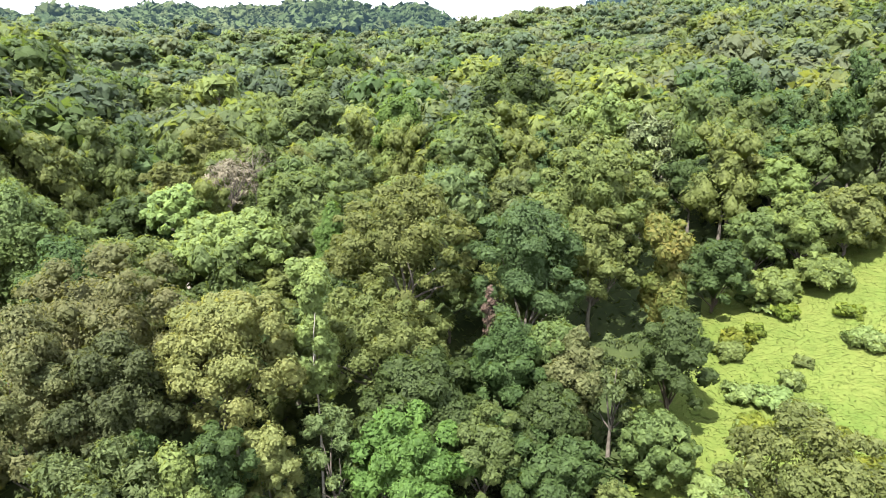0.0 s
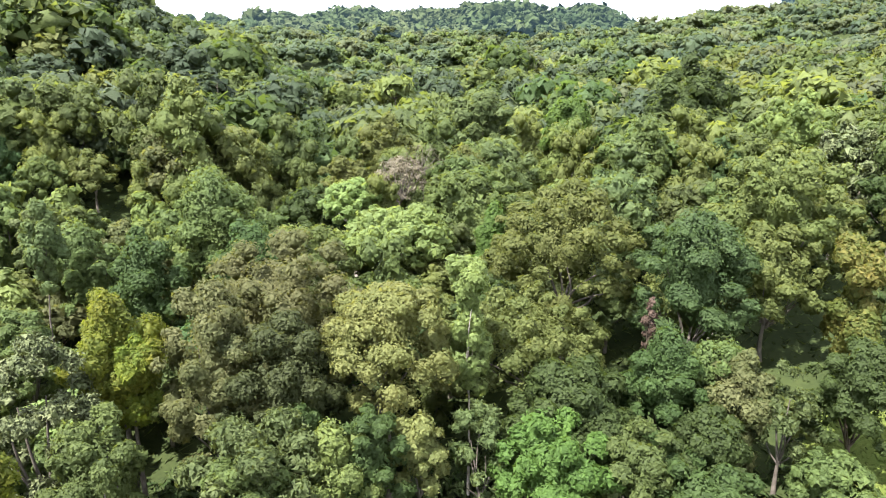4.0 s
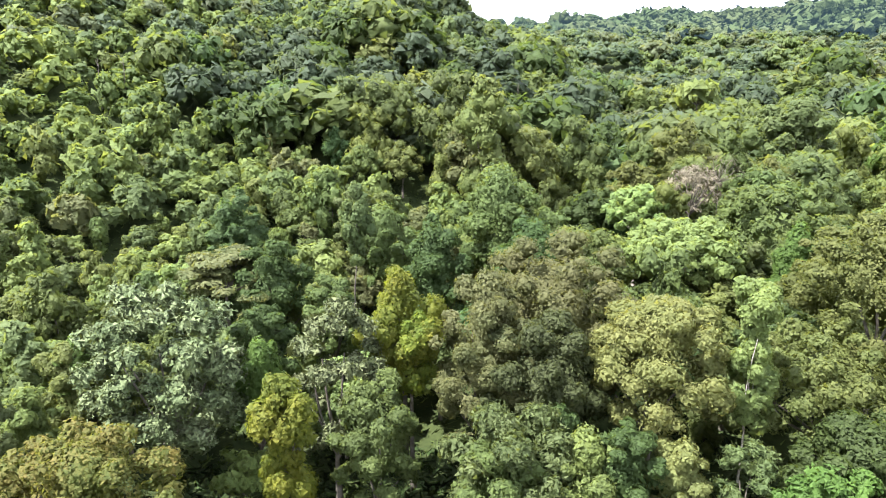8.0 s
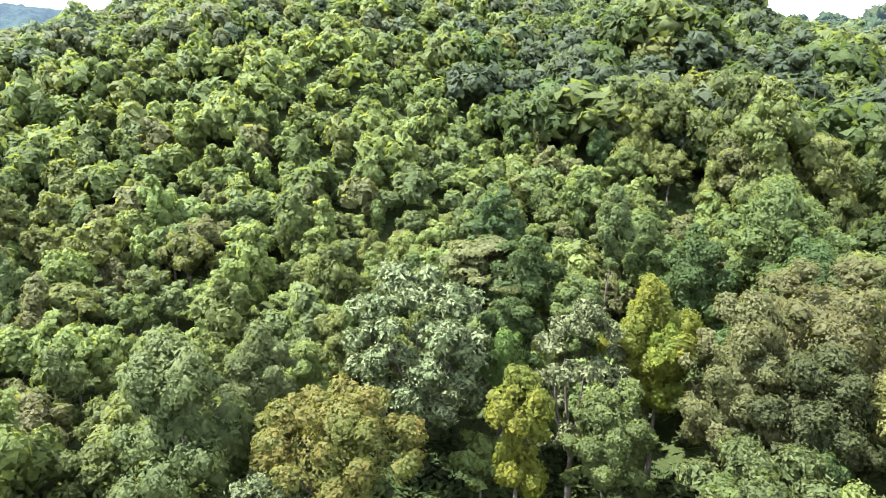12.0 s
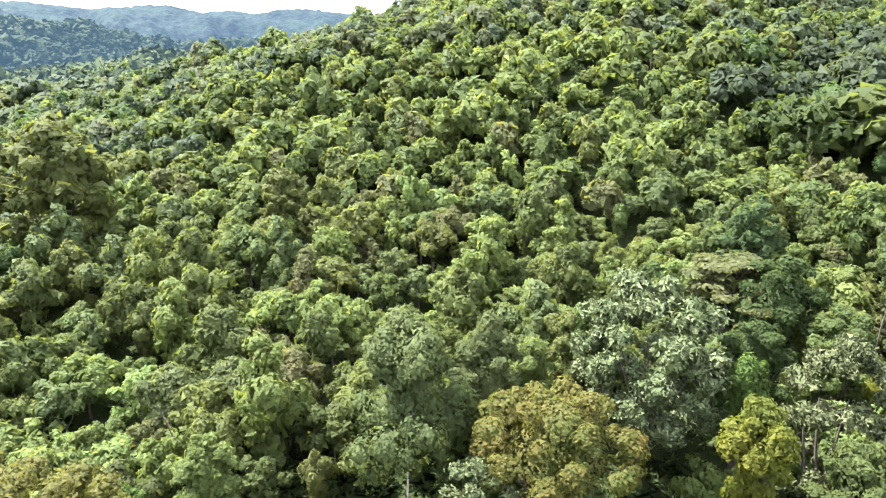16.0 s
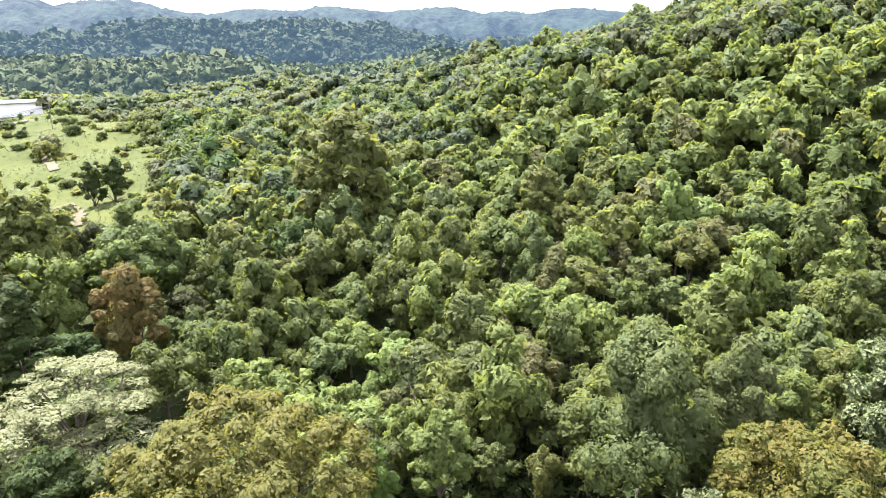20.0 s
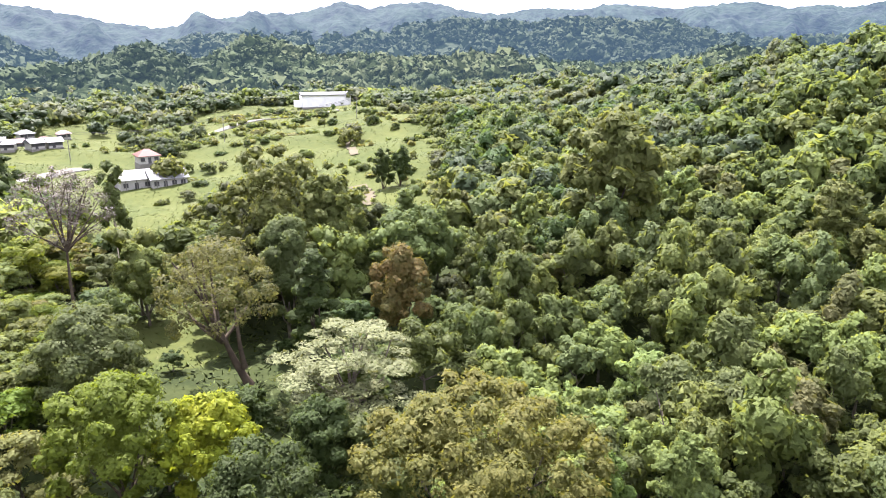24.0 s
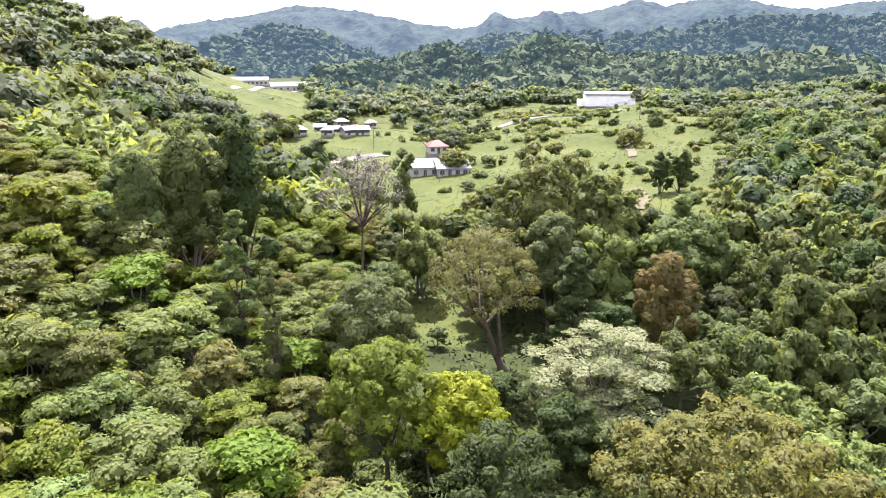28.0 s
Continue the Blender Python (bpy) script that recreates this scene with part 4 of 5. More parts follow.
def wooded_ridge(name, label, dist, deep, knots, gap, size, leaves, seed, loose=24):
    """A ridge behind the valley: a folded slope up to its crest (turn, degrees above the eye), grown over with trees."""
    kt, ke = zip(*knots)
    turns = np.linspace(kt[0], kt[-1], int((kt[-1] - kt[0]) * 2.5))
    rows = np.linspace(0, 1.12, 16)
    rng = np.random.default_rng(seed)

    def spot(tn, f):
        tn, f = np.asarray(tn, float), np.asarray(f, float)
        r = dist - deep * (1 - f)
        x, y = -r * np.sin(np.radians(tn)), r * np.cos(np.radians(tn))
        crest = EYE + dist * np.tan(np.radians(np.interp(tn, kt, ke))) - size * 7.0
        low = np.minimum(land(x, y) - 3.0, crest)
        s = np.radians(tn) * dist
        up = np.clip(f, 0, 1) ** 1.15 - np.clip(f - 1, 0, 1) * 1.6
        z = low + (crest - low) * up
        z = z + np.sin(np.clip(f, 0, 1) * math.pi) * deep * 0.035 * (np.sin(s / 47 + seed + 3.0 * f) + 0.7 * np.sin(s / 23 - 4 * f + 2 * seed))
        return np.stack([x, y, z], -1)

    tg, fg = np.meshgrid(turns, rows)
    nr, nt = tg.shape
    ix = np.arange(nr * nt).reshape(nr, nt)
    qs = np.stack([ix[:-1, 1:], ix[:-1, :-1], ix[1:, :-1], ix[1:, 1:]], -1).reshape(-1, 4)
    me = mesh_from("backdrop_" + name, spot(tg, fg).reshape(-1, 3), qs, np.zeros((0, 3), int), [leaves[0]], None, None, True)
    tagged(new("backdrop_" + name, me), "ground of the " + label, "hills", kind="structure")
    pats = [pattern(seed * 10 + i, ("dome", "billow", "dome")[i % 3], 14.0, 7.5, 0.0, 5, 2.0, 1.5, 0.8, loose, 0, 0.8, 18) for i in range(6)]
    wide = radians(kt[-1] - kt[0]) * dist
    n = int(wide * deep * 1.05 / (gap * gap) * 1.25)
    tn, f = rng.uniform(kt[0], kt[-1], n), rng.uniform(0.04, 1.06, n)
    place = spot(tn, f)
    tone = np.sin(place[:, 0] / 61 + seed) + np.sin(place[:, 1] / 47 + 2) + rng.normal(0, 0.9, n)
    kinds = np.clip(((tone + 2.4) / 4.8 * len(leaves)).astype(int), 0, len(leaves) - 1)
    big = np.clip(np.exp(rng.normal(0, 0.3, n)), 0.5, 1.9) * size
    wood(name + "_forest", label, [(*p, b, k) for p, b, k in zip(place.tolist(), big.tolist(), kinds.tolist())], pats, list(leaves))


# low base colours and blue emission together paint the haze by distance
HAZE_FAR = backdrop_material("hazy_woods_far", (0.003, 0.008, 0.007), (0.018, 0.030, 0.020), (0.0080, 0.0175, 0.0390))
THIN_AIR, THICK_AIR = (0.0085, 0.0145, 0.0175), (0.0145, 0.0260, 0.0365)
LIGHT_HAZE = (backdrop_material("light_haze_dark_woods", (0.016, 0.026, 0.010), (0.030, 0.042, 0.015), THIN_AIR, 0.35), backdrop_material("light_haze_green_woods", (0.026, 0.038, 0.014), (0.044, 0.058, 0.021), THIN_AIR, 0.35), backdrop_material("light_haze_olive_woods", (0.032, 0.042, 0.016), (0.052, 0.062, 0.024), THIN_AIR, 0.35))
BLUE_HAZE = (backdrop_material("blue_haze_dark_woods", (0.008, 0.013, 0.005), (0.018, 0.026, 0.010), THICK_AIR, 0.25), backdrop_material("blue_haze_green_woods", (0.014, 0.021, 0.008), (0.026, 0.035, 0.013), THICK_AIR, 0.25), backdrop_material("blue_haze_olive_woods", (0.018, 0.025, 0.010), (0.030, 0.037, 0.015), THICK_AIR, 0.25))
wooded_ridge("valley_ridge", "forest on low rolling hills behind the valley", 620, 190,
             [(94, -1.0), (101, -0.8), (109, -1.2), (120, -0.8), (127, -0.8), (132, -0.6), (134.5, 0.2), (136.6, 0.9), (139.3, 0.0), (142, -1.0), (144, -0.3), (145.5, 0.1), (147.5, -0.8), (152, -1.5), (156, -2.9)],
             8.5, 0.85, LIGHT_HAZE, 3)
wooded_ridge("middle_ridge", "forest on the middle ridge, blue haze painted in", 980, 340,
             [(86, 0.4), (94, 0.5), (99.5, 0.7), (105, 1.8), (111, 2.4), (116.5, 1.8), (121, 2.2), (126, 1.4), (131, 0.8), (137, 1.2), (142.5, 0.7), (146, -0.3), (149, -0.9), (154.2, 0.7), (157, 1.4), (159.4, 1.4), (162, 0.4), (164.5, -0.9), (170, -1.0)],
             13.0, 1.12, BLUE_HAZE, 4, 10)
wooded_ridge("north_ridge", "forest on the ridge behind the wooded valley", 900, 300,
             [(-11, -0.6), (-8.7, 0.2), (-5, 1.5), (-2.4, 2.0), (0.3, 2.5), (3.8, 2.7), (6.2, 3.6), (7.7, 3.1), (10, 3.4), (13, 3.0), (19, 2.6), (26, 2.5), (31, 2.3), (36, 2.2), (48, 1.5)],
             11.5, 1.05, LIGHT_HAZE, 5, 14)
wooded_ridge("side_ridge", "forest on the steep ridge beside the notch, blue haze painted in", 1250, 330,
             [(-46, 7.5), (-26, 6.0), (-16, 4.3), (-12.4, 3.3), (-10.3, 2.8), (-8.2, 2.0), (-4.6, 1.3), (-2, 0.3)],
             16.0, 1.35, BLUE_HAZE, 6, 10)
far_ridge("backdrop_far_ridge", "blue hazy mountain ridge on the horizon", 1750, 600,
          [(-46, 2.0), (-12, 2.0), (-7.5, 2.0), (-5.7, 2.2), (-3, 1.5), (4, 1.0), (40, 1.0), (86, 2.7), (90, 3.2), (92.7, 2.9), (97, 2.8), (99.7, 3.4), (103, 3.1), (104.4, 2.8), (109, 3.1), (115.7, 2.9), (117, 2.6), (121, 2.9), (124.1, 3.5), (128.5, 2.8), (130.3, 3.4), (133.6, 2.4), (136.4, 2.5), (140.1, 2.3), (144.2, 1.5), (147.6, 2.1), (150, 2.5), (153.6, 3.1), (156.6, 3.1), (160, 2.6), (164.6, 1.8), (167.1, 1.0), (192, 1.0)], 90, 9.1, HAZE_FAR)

# ---------------------------------------------------------------- grass, undergrowth and shrubs


def blades(name, label, n, r0, r1, turn0, turn1, tall, mat, inside, lift=0.0, lie=0.55, rise=0.75):
    """Scattered leaf blades standing on the ground, in clearings or under the trees, as one mesh."""
    rng = np.random.default_rng(len(name) + n)
    turn = np.radians(rng.uniform(turn0, turn1, n))
    r = np.sqrt(rng.uniform(r0 * r0, r1 * r1, n))
    x, y = -r * np.sin(turn), r * np.cos(turn)
    keep = (is_open(x, y, 1.5) | is_valley(x, y)) if inside else ~is_open(x, y, 0.0)
    x, y = x[keep], y[keep]
    n = len(x)
    z = land(x, y) + lift
    size = tall * rng.uniform(0.5, 1.4, n)
    w = rng.uniform(0, math.tau, n)
    lean = rng.normal(size=(n, 2)) * lie
    foot = np.stack([x, y, z - 0.08], -1)
    side = np.stack([np.cos(w), np.sin(w), np.zeros(n)], -1) * (size * 0.32)[:, None]
    tip = foot + np.stack([lean[:, 0], lean[:, 1], np.full(n, rise)], -1) * size[:, None]
    v = np.stack([foot - side, foot + side, tip], 1).reshape(-1, 3)
    up = unit(np.array([0, 0, 1.0]) + 0.22 * rng.normal(size=(n, 3)))
    me = mesh_from(name, v, np.zeros((0, 4), int), np.arange(n * 3).reshape(n, 3), [mat], normals=np.repeat(up, 3, 0))
    return tagged(new(name, me), label, "grass" if inside else "undergrowth", kind="stuff")


blades("low_bushes", "low leafy bushes on the slope below the camera", 20000, 28, 60, 148, 188, 0.5, LEAF["light"], False, 0.0, 1.0)
blades("tall_grass", "bright yellow-green tall grass on the open slope", 220000, 40, 104, -44, -14, 0.15, BLADE, True, 0.05, 1.2, 0.45)
blades("meadow_grass", "sunlit meadow grass in the valley clearings", 100000, 90, 450, 120, 166, 0.42, MEADOW_BLADE, True, 0.0, 0.9)
blades("undergrowth", "low shady green undergrowth below the trees", 45000, 36, 130, -42, 188, 0.6, LEAF["mid"], False, 0.0, 1.2)
blades("undergrowth", "low leafy plants between the nearest trees", 25000, 34, 64, -42, 150, 0.7, LEAF["deep"], False, 0.0, 1.2)


def shrub(turn, r, w, h, leaf="lime", label="low rounded light green shrub in the grass", seed=0):
    root = new("shrub")
    tagged(root, label, "shrub", "shrubs on the grass")
    rng = np.random.default_rng(900 + seed)
    v, q, t, lobes, _, nv = crown_arrays(rng, "dome", w, h, 7, 0.34 * max(1, r / 120), 0.26 * max(1, r / 120), 0.95, 1500 if r < 100 else 260, 0.76, 3 if r < 100 else 1, 300)
    part("foliage", mesh_from("foliage", v, q, t, [LEAF[leaf]], normals=nv), None, root)
    tv, tf = bundle([stem_arrays(rng, (0, 0, -0.3), (0.1, 0.1, h * 0.5), 0.07, 0.1)])
    part("stem", mesh_from("stem", tv, tf, np.zeros((0, 3), int), [BARK], None, None, True), None, root)
    x, y = polar(turn, r)
    root.matrix_world = pose(x, y, float(land(x, y)) - 0.15 * h)


rng_shrub = np.random.default_rng(77)
for k in range(42):
    shrub(rng_shrub.uniform(-41, -25), rng_shrub.uniform(46, 88), rng_shrub.uniform(2.0, 4.8), rng_shrub.uniform(1.0, 2.4),
          ("lime", "yellow", "lime", "light")[k % 4], seed=k)
for k in range(170):
    shrub(rng_shrub.uniform(121, 161), math.sqrt(rng_shrub.uniform(140 ** 2, 400 ** 2)), min(math.exp(rng_shrub.normal(1.15, 0.4)), 8.0), min(math.exp(rng_shrub.normal(0.7, 0.4)), 5.0),
          ("mid", "light", "deep", "olive")[k % 4], "green bush standing in the valley meadow", seed=100 + k)

for k, (r, turn0, turn1) in enumerate(((262, 133, 143), (288, 131.5, 143.5), (312, 131, 142.5), (334, 134.5, 142), (352, 130, 141.5), (368, 133.5, 140))):
    for j in range(26):
        turn = turn0 + (turn1 - turn0) * (j + rng_shrub.uniform(-0.4, 0.4)) / 25
        if rng_shrub.random() < 0.72:
            shrub(turn, r + rng_shrub.uniform(-4, 4) + 5 * math.sin(turn * 0.9 + k), min(math.exp(rng_shrub.normal(1.25, 0.35)), 6.5), min(math.exp(rng_shrub.normal(0.55, 0.35)), 3.2),
                  ("mid", "deep", "light", "olive", "golden")[int(rng_shrub.integers(5))], "low green bush on the edge of a terrace", seed=400 + 26 * k + j)
for k in range(60):
    shrub(rng_shrub.uniform(122.5, 131.5), rng_shrub.uniform(165, 290), min(math.exp(rng_shrub.normal(0.9, 0.4)), 4.5), min(math.exp(rng_shrub.normal(0.2, 0.35)), 2.2),
          ("light", "mid", "golden", "olive")[k % 4], "low green bush on the grass hillock", seed=700 + k)

# ---------------------------------------------------------------- buildings of the valley
WALL_WHITE = plain_material("painted_wall", (0.55, 0.55, 0.55), (0.68, 0.68, 0.67), 0.35, 0.7, 0.05)
WALL_HOUSE = plain_material("weathered_house_wall", (0.24, 0.24, 0.23), (0.34, 0.33, 0.31), 0.35, 0.8, 0.05)
ROOF_WHITE = plain_material("pale_sheet_roof", (0.115, 0.12, 0.125), (0.17, 0.17, 0.17), 0.3, 0.45, 0.05)
ROOF_RED = plain_material("red_sheet_roof", (0.090, 0.036, 0.030), (0.125, 0.058, 0.048), 0.4, 0.6, 0.1)
ROOF_PINK = plain_material("faded_red_roof", (0.105, 0.066, 0.062), (0.140, 0.098, 0.092), 0.4, 0.6, 0.1)
ROOF_GREY = plain_material("grey_sheet_roof", (0.085, 0.092, 0.10), (0.125, 0.13, 0.135), 0.4, 0.5, 0.1)
DARK = plain_material("dark_opening", (0.03, 0.03, 0.035), (0.07, 0.07, 0.075), 0.8, 0.3)
CONCRETE = plain_material("pale_concrete", (0.115, 0.110, 0.098), (0.175, 0.165, 0.150), 0.2, 0.9, 0.2)
EARTH = plain_material("bare_earth", (0.062, 0.058, 0.034), (0.115, 0.098, 0.068), 0.15, 0.95, 0.4)


def box(x0, x1, y0, y1, z0, z1, bevel=0.0):
    b = bmesh.new()
    bmesh.ops.create_cube(b, size=1)
    for v in b.verts:
        v.co = Vector(((x0 + x1) / 2 + v.co.x * (x1 - x0), (y0 + y1) / 2 + v.co.y * (y1 - y0), (z0 + z1) / 2 + v.co.z * (z1 - z0)))
    if bevel:
        bmesh.ops.bevel(b, geom=b.edges[:], offset=bevel, segments=1, affect="EDGES")
    return b


def gable(w, d, z, rise, over, hip=0.0, thick=0.14):
    """A roof slab over a w by d plan, ridge along x; hip draws the ridge's ends in."""
    b = bmesh.new()
    x, y = w / 2 + over, d / 2 + over
    low = [(-x, -y, z), (x, -y, z), (x, y, z), (-x, y, z)]
    ridge = [(-x + hip, 0, z + rise), (x - hip, 0, z + rise)]
    top = [b.verts.new(p) for p in low + ridge]
    bot = [b.verts.new((p[0], p[1], p[2] - thick)) for p in low + ridge]
    for f in ((0, 1, 5, 4), (2, 3, 4, 5), (1, 2, 5), (3, 0, 4)):
        b.faces.new([top[i] for i in f])
        b.faces.new([bot[i] for i in reversed(f)])
    for i in range(4):
        b.faces.new([top[i], bot[i], bot[(i + 1) % 4], top[(i + 1) % 4]])
    return b


def house(turn, r, w, d, h, rise, roof, label, rot=0.0, name="house", windows=3, hip=0.0, z=None, over=0.6, posts=0):
    """A small building: walls on a plinth, roof, door, windows with frames; its long side faces the eye."""
    x, y = polar(turn, r)
    root = new(name)
    tagged(root, label, "building" if name != "house" else "house")
    part("plinth", box(-w / 2 - 0.2, w / 2 + 0.2, -d / 2 - 0.2, d / 2 + 0.2, -3.0, 0.12), CONCRETE, root)
    wall = part("wall", box(-w / 2, w / 2, -d / 2, d / 2, 0.1, h, 0.03), WALL_HOUSE, root)
    part("roof", gable(w, d, h + 0.1, rise, over, hip), roof, root)
    step = w / (windows + 1)
    for k in range(windows + 1):
        cx = -w / 2 + step * (k + 0.5)
        if k == windows // 2:
            part("door", box(cx - 0.5, cx + 0.5, -d / 2 - 0.06, -d / 2 + 0.05, 0.15, 2.2), DARK, root)
        else:
            win = part("window", box(cx - 0.65, cx + 0.65, -d / 2 - 0.05, -d / 2 + 0.05, 1.0, 2.2), DARK, root)
            part("sill", box(cx - 0.75, cx + 0.75, -d / 2 - 0.14, -d / 2 + 0.02, 0.9, 0.995), CONCRETE, win)
    for k in range(posts):
        cx = -w / 2 + w * (k + 0.5) / posts
        part("post", box(cx - 0.1, cx + 0.1, -d / 2 - over + 0.1, -d / 2 - over + 0.3, -1.0, h + 0.05), CONCRETE, root)
    root.matrix_world = pose(x, y, float(land(x, y)) if z is None else z, 0, 0, turn + rot)
    return root


# local -y looks back along the line of sight
x, y = polar(132.0, 390)
warehouse = new("warehouse")
tagged(warehouse, "white sheet-metal warehouse with a shallow gable roof on the terrace", "warehouse")
part("plinth", box(-13.2, 13.2, -7.2, 7.2, -4, 0.2), CONCRETE, warehouse)
part("wall", box(-13, 13, -7, 7, 0.15, 6.6, 0.04), WALL_WHITE, warehouse)
part("roof", gable(26, 14, 6.7, 1.0, 0.7, 0, 0.25), ROOF_WHITE, warehouse)
part("lean_to", box(-16.4, -13.05, -5, 5, 0.1, 3.2, 0.03), WALL_WHITE, warehouse)
part("eave_gutter", box(-13.6, 13.6, -7.85, -7.65, 6.25, 6.5), ROOF_GREY, warehouse)
for k in range(25):
    cx = -12.5 + k * 25 / 24
    part("cladding_rib", box(cx - 0.06, cx + 0.06, -7.06, -6.99, 0.25, 6.5), WALL_WHITE, warehouse)
warehouse.matrix_world = pose(x, y, 42 - 390 * math.tan(radians(4.5)), 0, 0, 132 + 8)

house(147.0, 214, 8.5, 10, 3.0, 2.0, ROOF_WHITE, "long white low building with pale sheet roof and open front", 10, "shed", 2, posts=3, z=42 - 214 * math.tan(radians(10.2)))
house(144.6, 212, 9.5, 10, 2.7, 2.0, ROOF_WHITE, "low white building with pale sheet roof beside another", 10, "shed", 3, posts=4, z=42 - 212 * math.tan(radians(10.2)))
house(145.8, 250, 6.4, 7, 2.6, 1.9, ROOF_RED, "small white house with a red hipped roof", 12, "house", 2, 3.0, z=42 - 250 * math.tan(radians(8.4)))
VILLAGE = ((151.2, 318, 6.5, ROOF_PINK, 0), (151.9, 284, 6, ROOF_WHITE, 14), (152.5, 306, 6.5, ROOF_RED, -10), (153.1, 282, 6, ROOF_WHITE, 25), (153.6, 322, 7, ROOF_GREY, 20),
           (154.2, 300, 6, ROOF_PINK, 8), (154.7, 284, 5.5, ROOF_WHITE, -12), (155.3, 312, 6.5, ROOF_GREY, -5), (157.0, 288, 7, ROOF_WHITE, 10), (159.6, 272, 7, ROOF_GREY, 25))
for k, (turn, r, w, roof, rot) in enumerate(VILLAGE):
    kind_of = {ROOF_PINK: "faded red", ROOF_WHITE: "pale white", ROOF_RED: "red", ROOF_GREY: "grey"}[roof]
    house(turn, r, w * 0.74, 5, 2.1, 1.4, roof, "village house with white walls and " + kind_of + " sheet roof", rot, "house", 3, 2.2 if k % 2 == 0 else 0.0, z=float(land(*polar(turn, r))) + 0.1)
house(160.6, 470, 24, 8, 3.2, 2.0, ROOF_WHITE, "long white school building with a row of windows", -8, "school", 8)
house(157.0, 490, 34, 10, 3.2, 2.4, ROOF_WHITE, "long pale-roofed hall beside the school yard", 6, "hall", 7)


def ribbon(name, label, category, mat, width, knots, lift=0.05, steps=10):
    """A strip of road, bare earth or water that follows the ground through places given as (turn, distance)."""
    pts = []
    for (a0, r0), (a1, r1) in zip(knots[:-1], knots[1:]):
        for k in range(steps):
            f = k / steps
            pts.append(Vector((*polar(a0 + (a1 - a0) * f, r0 + (r1 - r0) * f), 0)))
    pts.append(Vector((*polar(*knots[-1]), 0)))
    b = bmesh.new()
    rows = []
    rng = np.random.default_rng(len(pts))
    for i, p in enumerate(pts):
        d = (pts[min(i + 1, len(pts) - 1)] - pts[max(i - 1, 0)]).normalized()
        n = Vector((-d.y, d.x, 0)) * width * 0.5 * rng.uniform(0.85, 1.15)
        row = []
        for f, z in ((-1.06, -0.5), (-1, 0), (-0.35, 0.03), (0.35, 0.03), (1, 0), (1.06, -0.5)):
            q = p + n * f
            row.append(b.verts.new((q.x, q.y, float(land(q.x, q.y)) + lift + 0.25 + z)))
        rows.append(row)
    for r0, r1 in zip(rows[:-1], rows[1:]):
        for k in range(5):
            b.faces.new((r0[k], r0[k + 1], r1[k + 1], r1[k]))
    me = bpy.data.meshes.new(name)
    b.to_mesh(me)
    b.free()
    me.materials.append(mat)
    return tagged(new(name, me), label, category, kind="structure")


WATER, wnodes, wlinks = material("white_water")
wp = wnodes.new("ShaderNodeBsdfPrincipled")
wp.inputs["Roughness"].default_value = 0.12
foam = wnodes.new("ShaderNodeMapRange")
foam.inputs["From Min"].default_value, foam.inputs["From Max"].default_value = 0.42, 0.6
wlinks.new(noise_node(wnodes, wlinks, 1.4, 4.0), foam.inputs["Value"])
wlinks.new(mix_colour(wnodes, wlinks, foam.outputs[0], (0.05, 0.06, 0.04), (0.55, 0.56, 0.55)), wp.inputs["Base Color"])
wout = wnodes.new("ShaderNodeOutputMaterial")
wlinks.new(wp.outputs[0], wout.inputs[0])

ribbon("road", "pale concrete road through the valley meadow", "road", CONCRETE, 4.0, [(163.5, 226), (159.5, 230), (155.5, 236), (150, 250)])
ribbon("road", "pale track that bends towards the village", "road", CONCRETE, 3.2, [(160.5, 196), (159.6, 212), (160.4, 224)])
ribbon("road", "pale road leading up to the school", "road", CONCRETE, 4.5, [(162.5, 392), (161.4, 420), (159.2, 446), (157, 460)])
ribbon("road", "grey terrace road below the warehouse", "road", CONCRETE, 3.0, [(142, 312), (137, 322), (131, 340)])
ribbon("yard", "bare earth yard beside the school", "ground", EARTH, 22.0, [(162.2, 500), (160, 505), (156, 508)])
ribbon("track", "worn bare earth on the grass hillock", "ground", EARTH, 2.6, [(129.6, 262), (130.2, 240), (129.8, 222)])
ribbon("track", "pale bare earth patch below the hillock", "ground", EARTH, 8.0, [(130.2, 184), (129.6, 172), (129.9, 164)])
ribbon("stream", "small stream with white water among trees", "water", WATER, 2.6, [(147.9, 152), (148.4, 142), (148.0, 132), (148.5, 124)], 0.15)


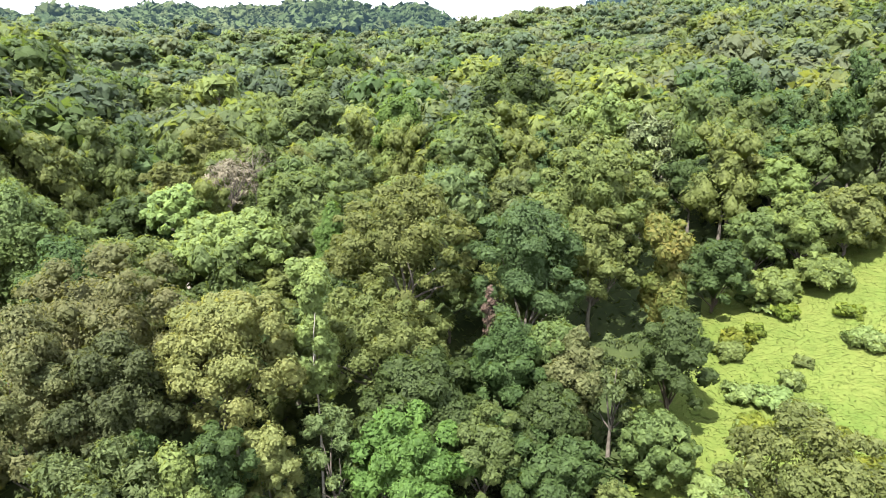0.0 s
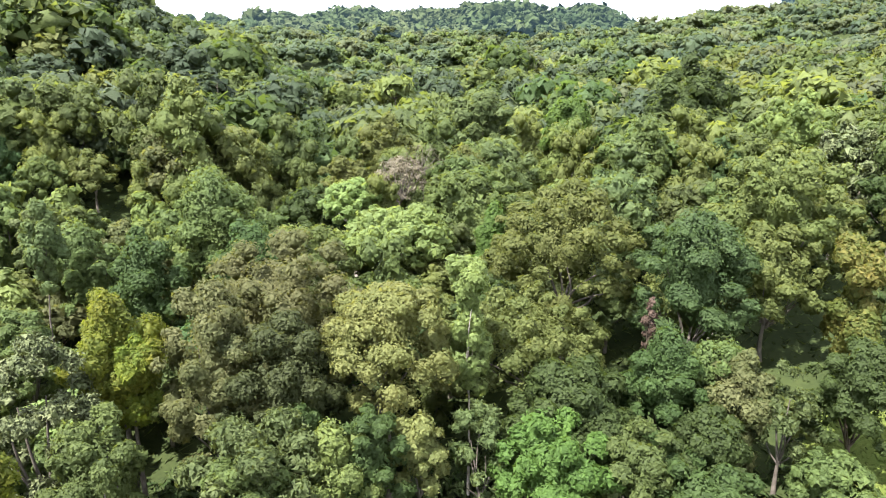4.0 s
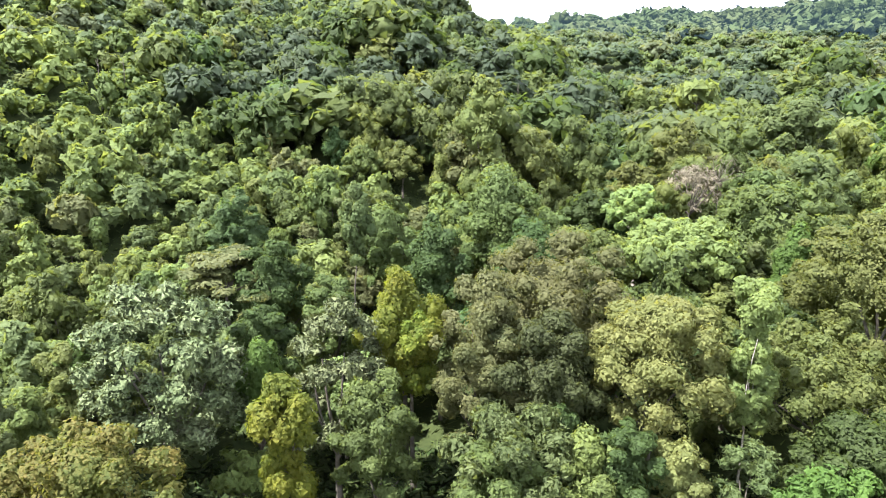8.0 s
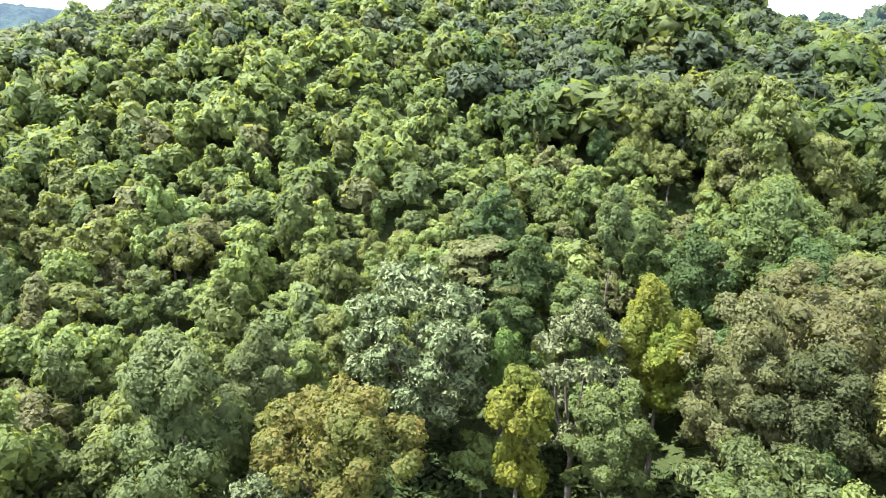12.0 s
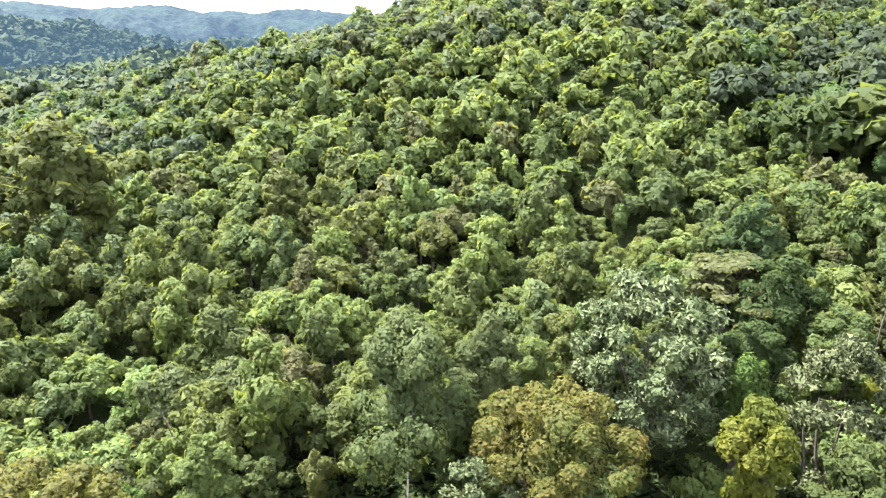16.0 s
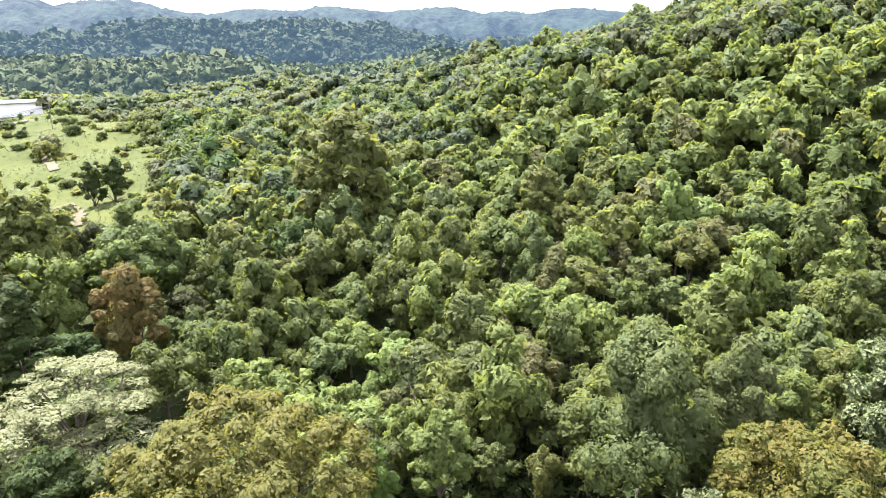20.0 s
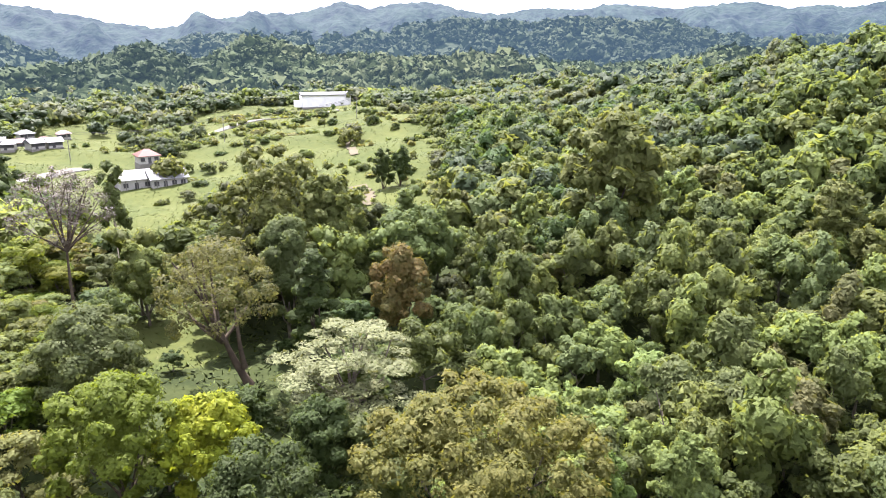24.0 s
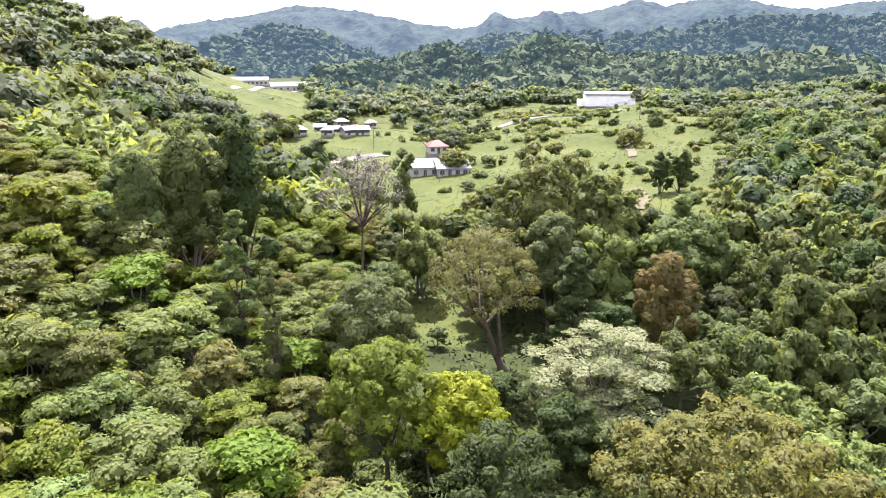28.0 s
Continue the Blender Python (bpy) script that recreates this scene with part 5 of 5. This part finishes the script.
def power_pole(turn, r, high):
    root = new("power_pole")
    tagged(root, "thin grey power pole with a cross-arm", "power pole", "power poles")
    v, f = tube_rows([Vector((0, 0, -0.5)), Vector((0, 0, high))], [0.16, 0.11], 8)
    b = bmesh.new()
    vs = [b.verts.new(p) for p in v]
    for q in f:
        b.faces.new([vs[i] for i in q])
    part("pole", b, CONCRETE, root)
    part("cross_arm", box(-1.1, 1.1, -0.07, 0.07, high - 0.5, high - 0.35, 0.02), BARK, root)
    x, y = polar(turn, r)
    root.matrix_world = pose(x, y, float(land(x, y)), 0, 0, turn)
    return Vector((x, y, float(land(x, y)) + high - 0.3))


heads = [power_pole(161.5, 262, 10.5), power_pole(151, 268, 9.5), power_pole(140, 280, 10.5), power_pole(129.5, 292, 9.0)]
for a, b2 in zip(heads[:-1], heads[1:]):
    for side in (-0.9, 0.9):
        path = []
        for k in range(13):
            f = k / 12
            p = a.lerp(b2, f)
            path.append(p + Vector((0, 0, side * 0.25 - 1.8 * 4 * f * (1 - f))))
        v, f = tube_rows(path, [0.05] * 13, 5)
        cable = bpy.data.meshes.new("cable")
        cable.from_pydata([p[:] for p in v], [], f)
        cable.materials.append(DARK)
        tagged(new("cable", cable), "sagging dark power cable between poles", "cable", "power cables")


def dead_stem(turn, r, lean, length, label):
    """A bleached bare stem that sticks out of the canopy."""
    x, y = polar(turn, r)
    z = float(land(x, y))
    rng = np.random.default_rng(int(r * 7))
    root = new("dead_tree")
    tagged(root, label, "dead tree")
    tip = Vector((lean, 0.3, length))
    v, f = stem_arrays(rng, (0, 0, -0.5), tip, 0.10, 0.3, 7, 7)
    me = bpy.data.meshes.new("trunk")
    me.from_pydata([p[:] for p in v], [], f)
    part("trunk", me, BARK, root)
    for k in range(3):
        foot = tip * (0.6 + 0.12 * k)
        v, f = stem_arrays(rng, foot, foot + Vector((rng.uniform(-1, 1), rng.uniform(-1, 1), rng.uniform(0.6, 1.4))), 0.05, 0.1, 4, 5)
        me = bpy.data.meshes.new("branch")
        me.from_pydata([p[:] for p in v], [], f)
        part("branch", me, BARK, root)
    root.matrix_world = pose(x, y, z, 0, 0, turn)


dead_stem(100.7, 62, -3.0, 8.5, "bleached dead trunk leaning out of the hillside trees")
dead_stem(30.5, 170, 0.3, 13, "tall pale bare trunk standing in the far forest")
for place in ((52.4, 150), (50.2, 148), (62.5, 150), (60.8, 151)):
    dead_stem(*place, 0.4, 9.5 if place[1] > 100 else 16, "pale bare stem rising from the hillside canopy")
dead_stem(146.6, 58, 0.2, 9, "thin pale dead stem between green crowns")
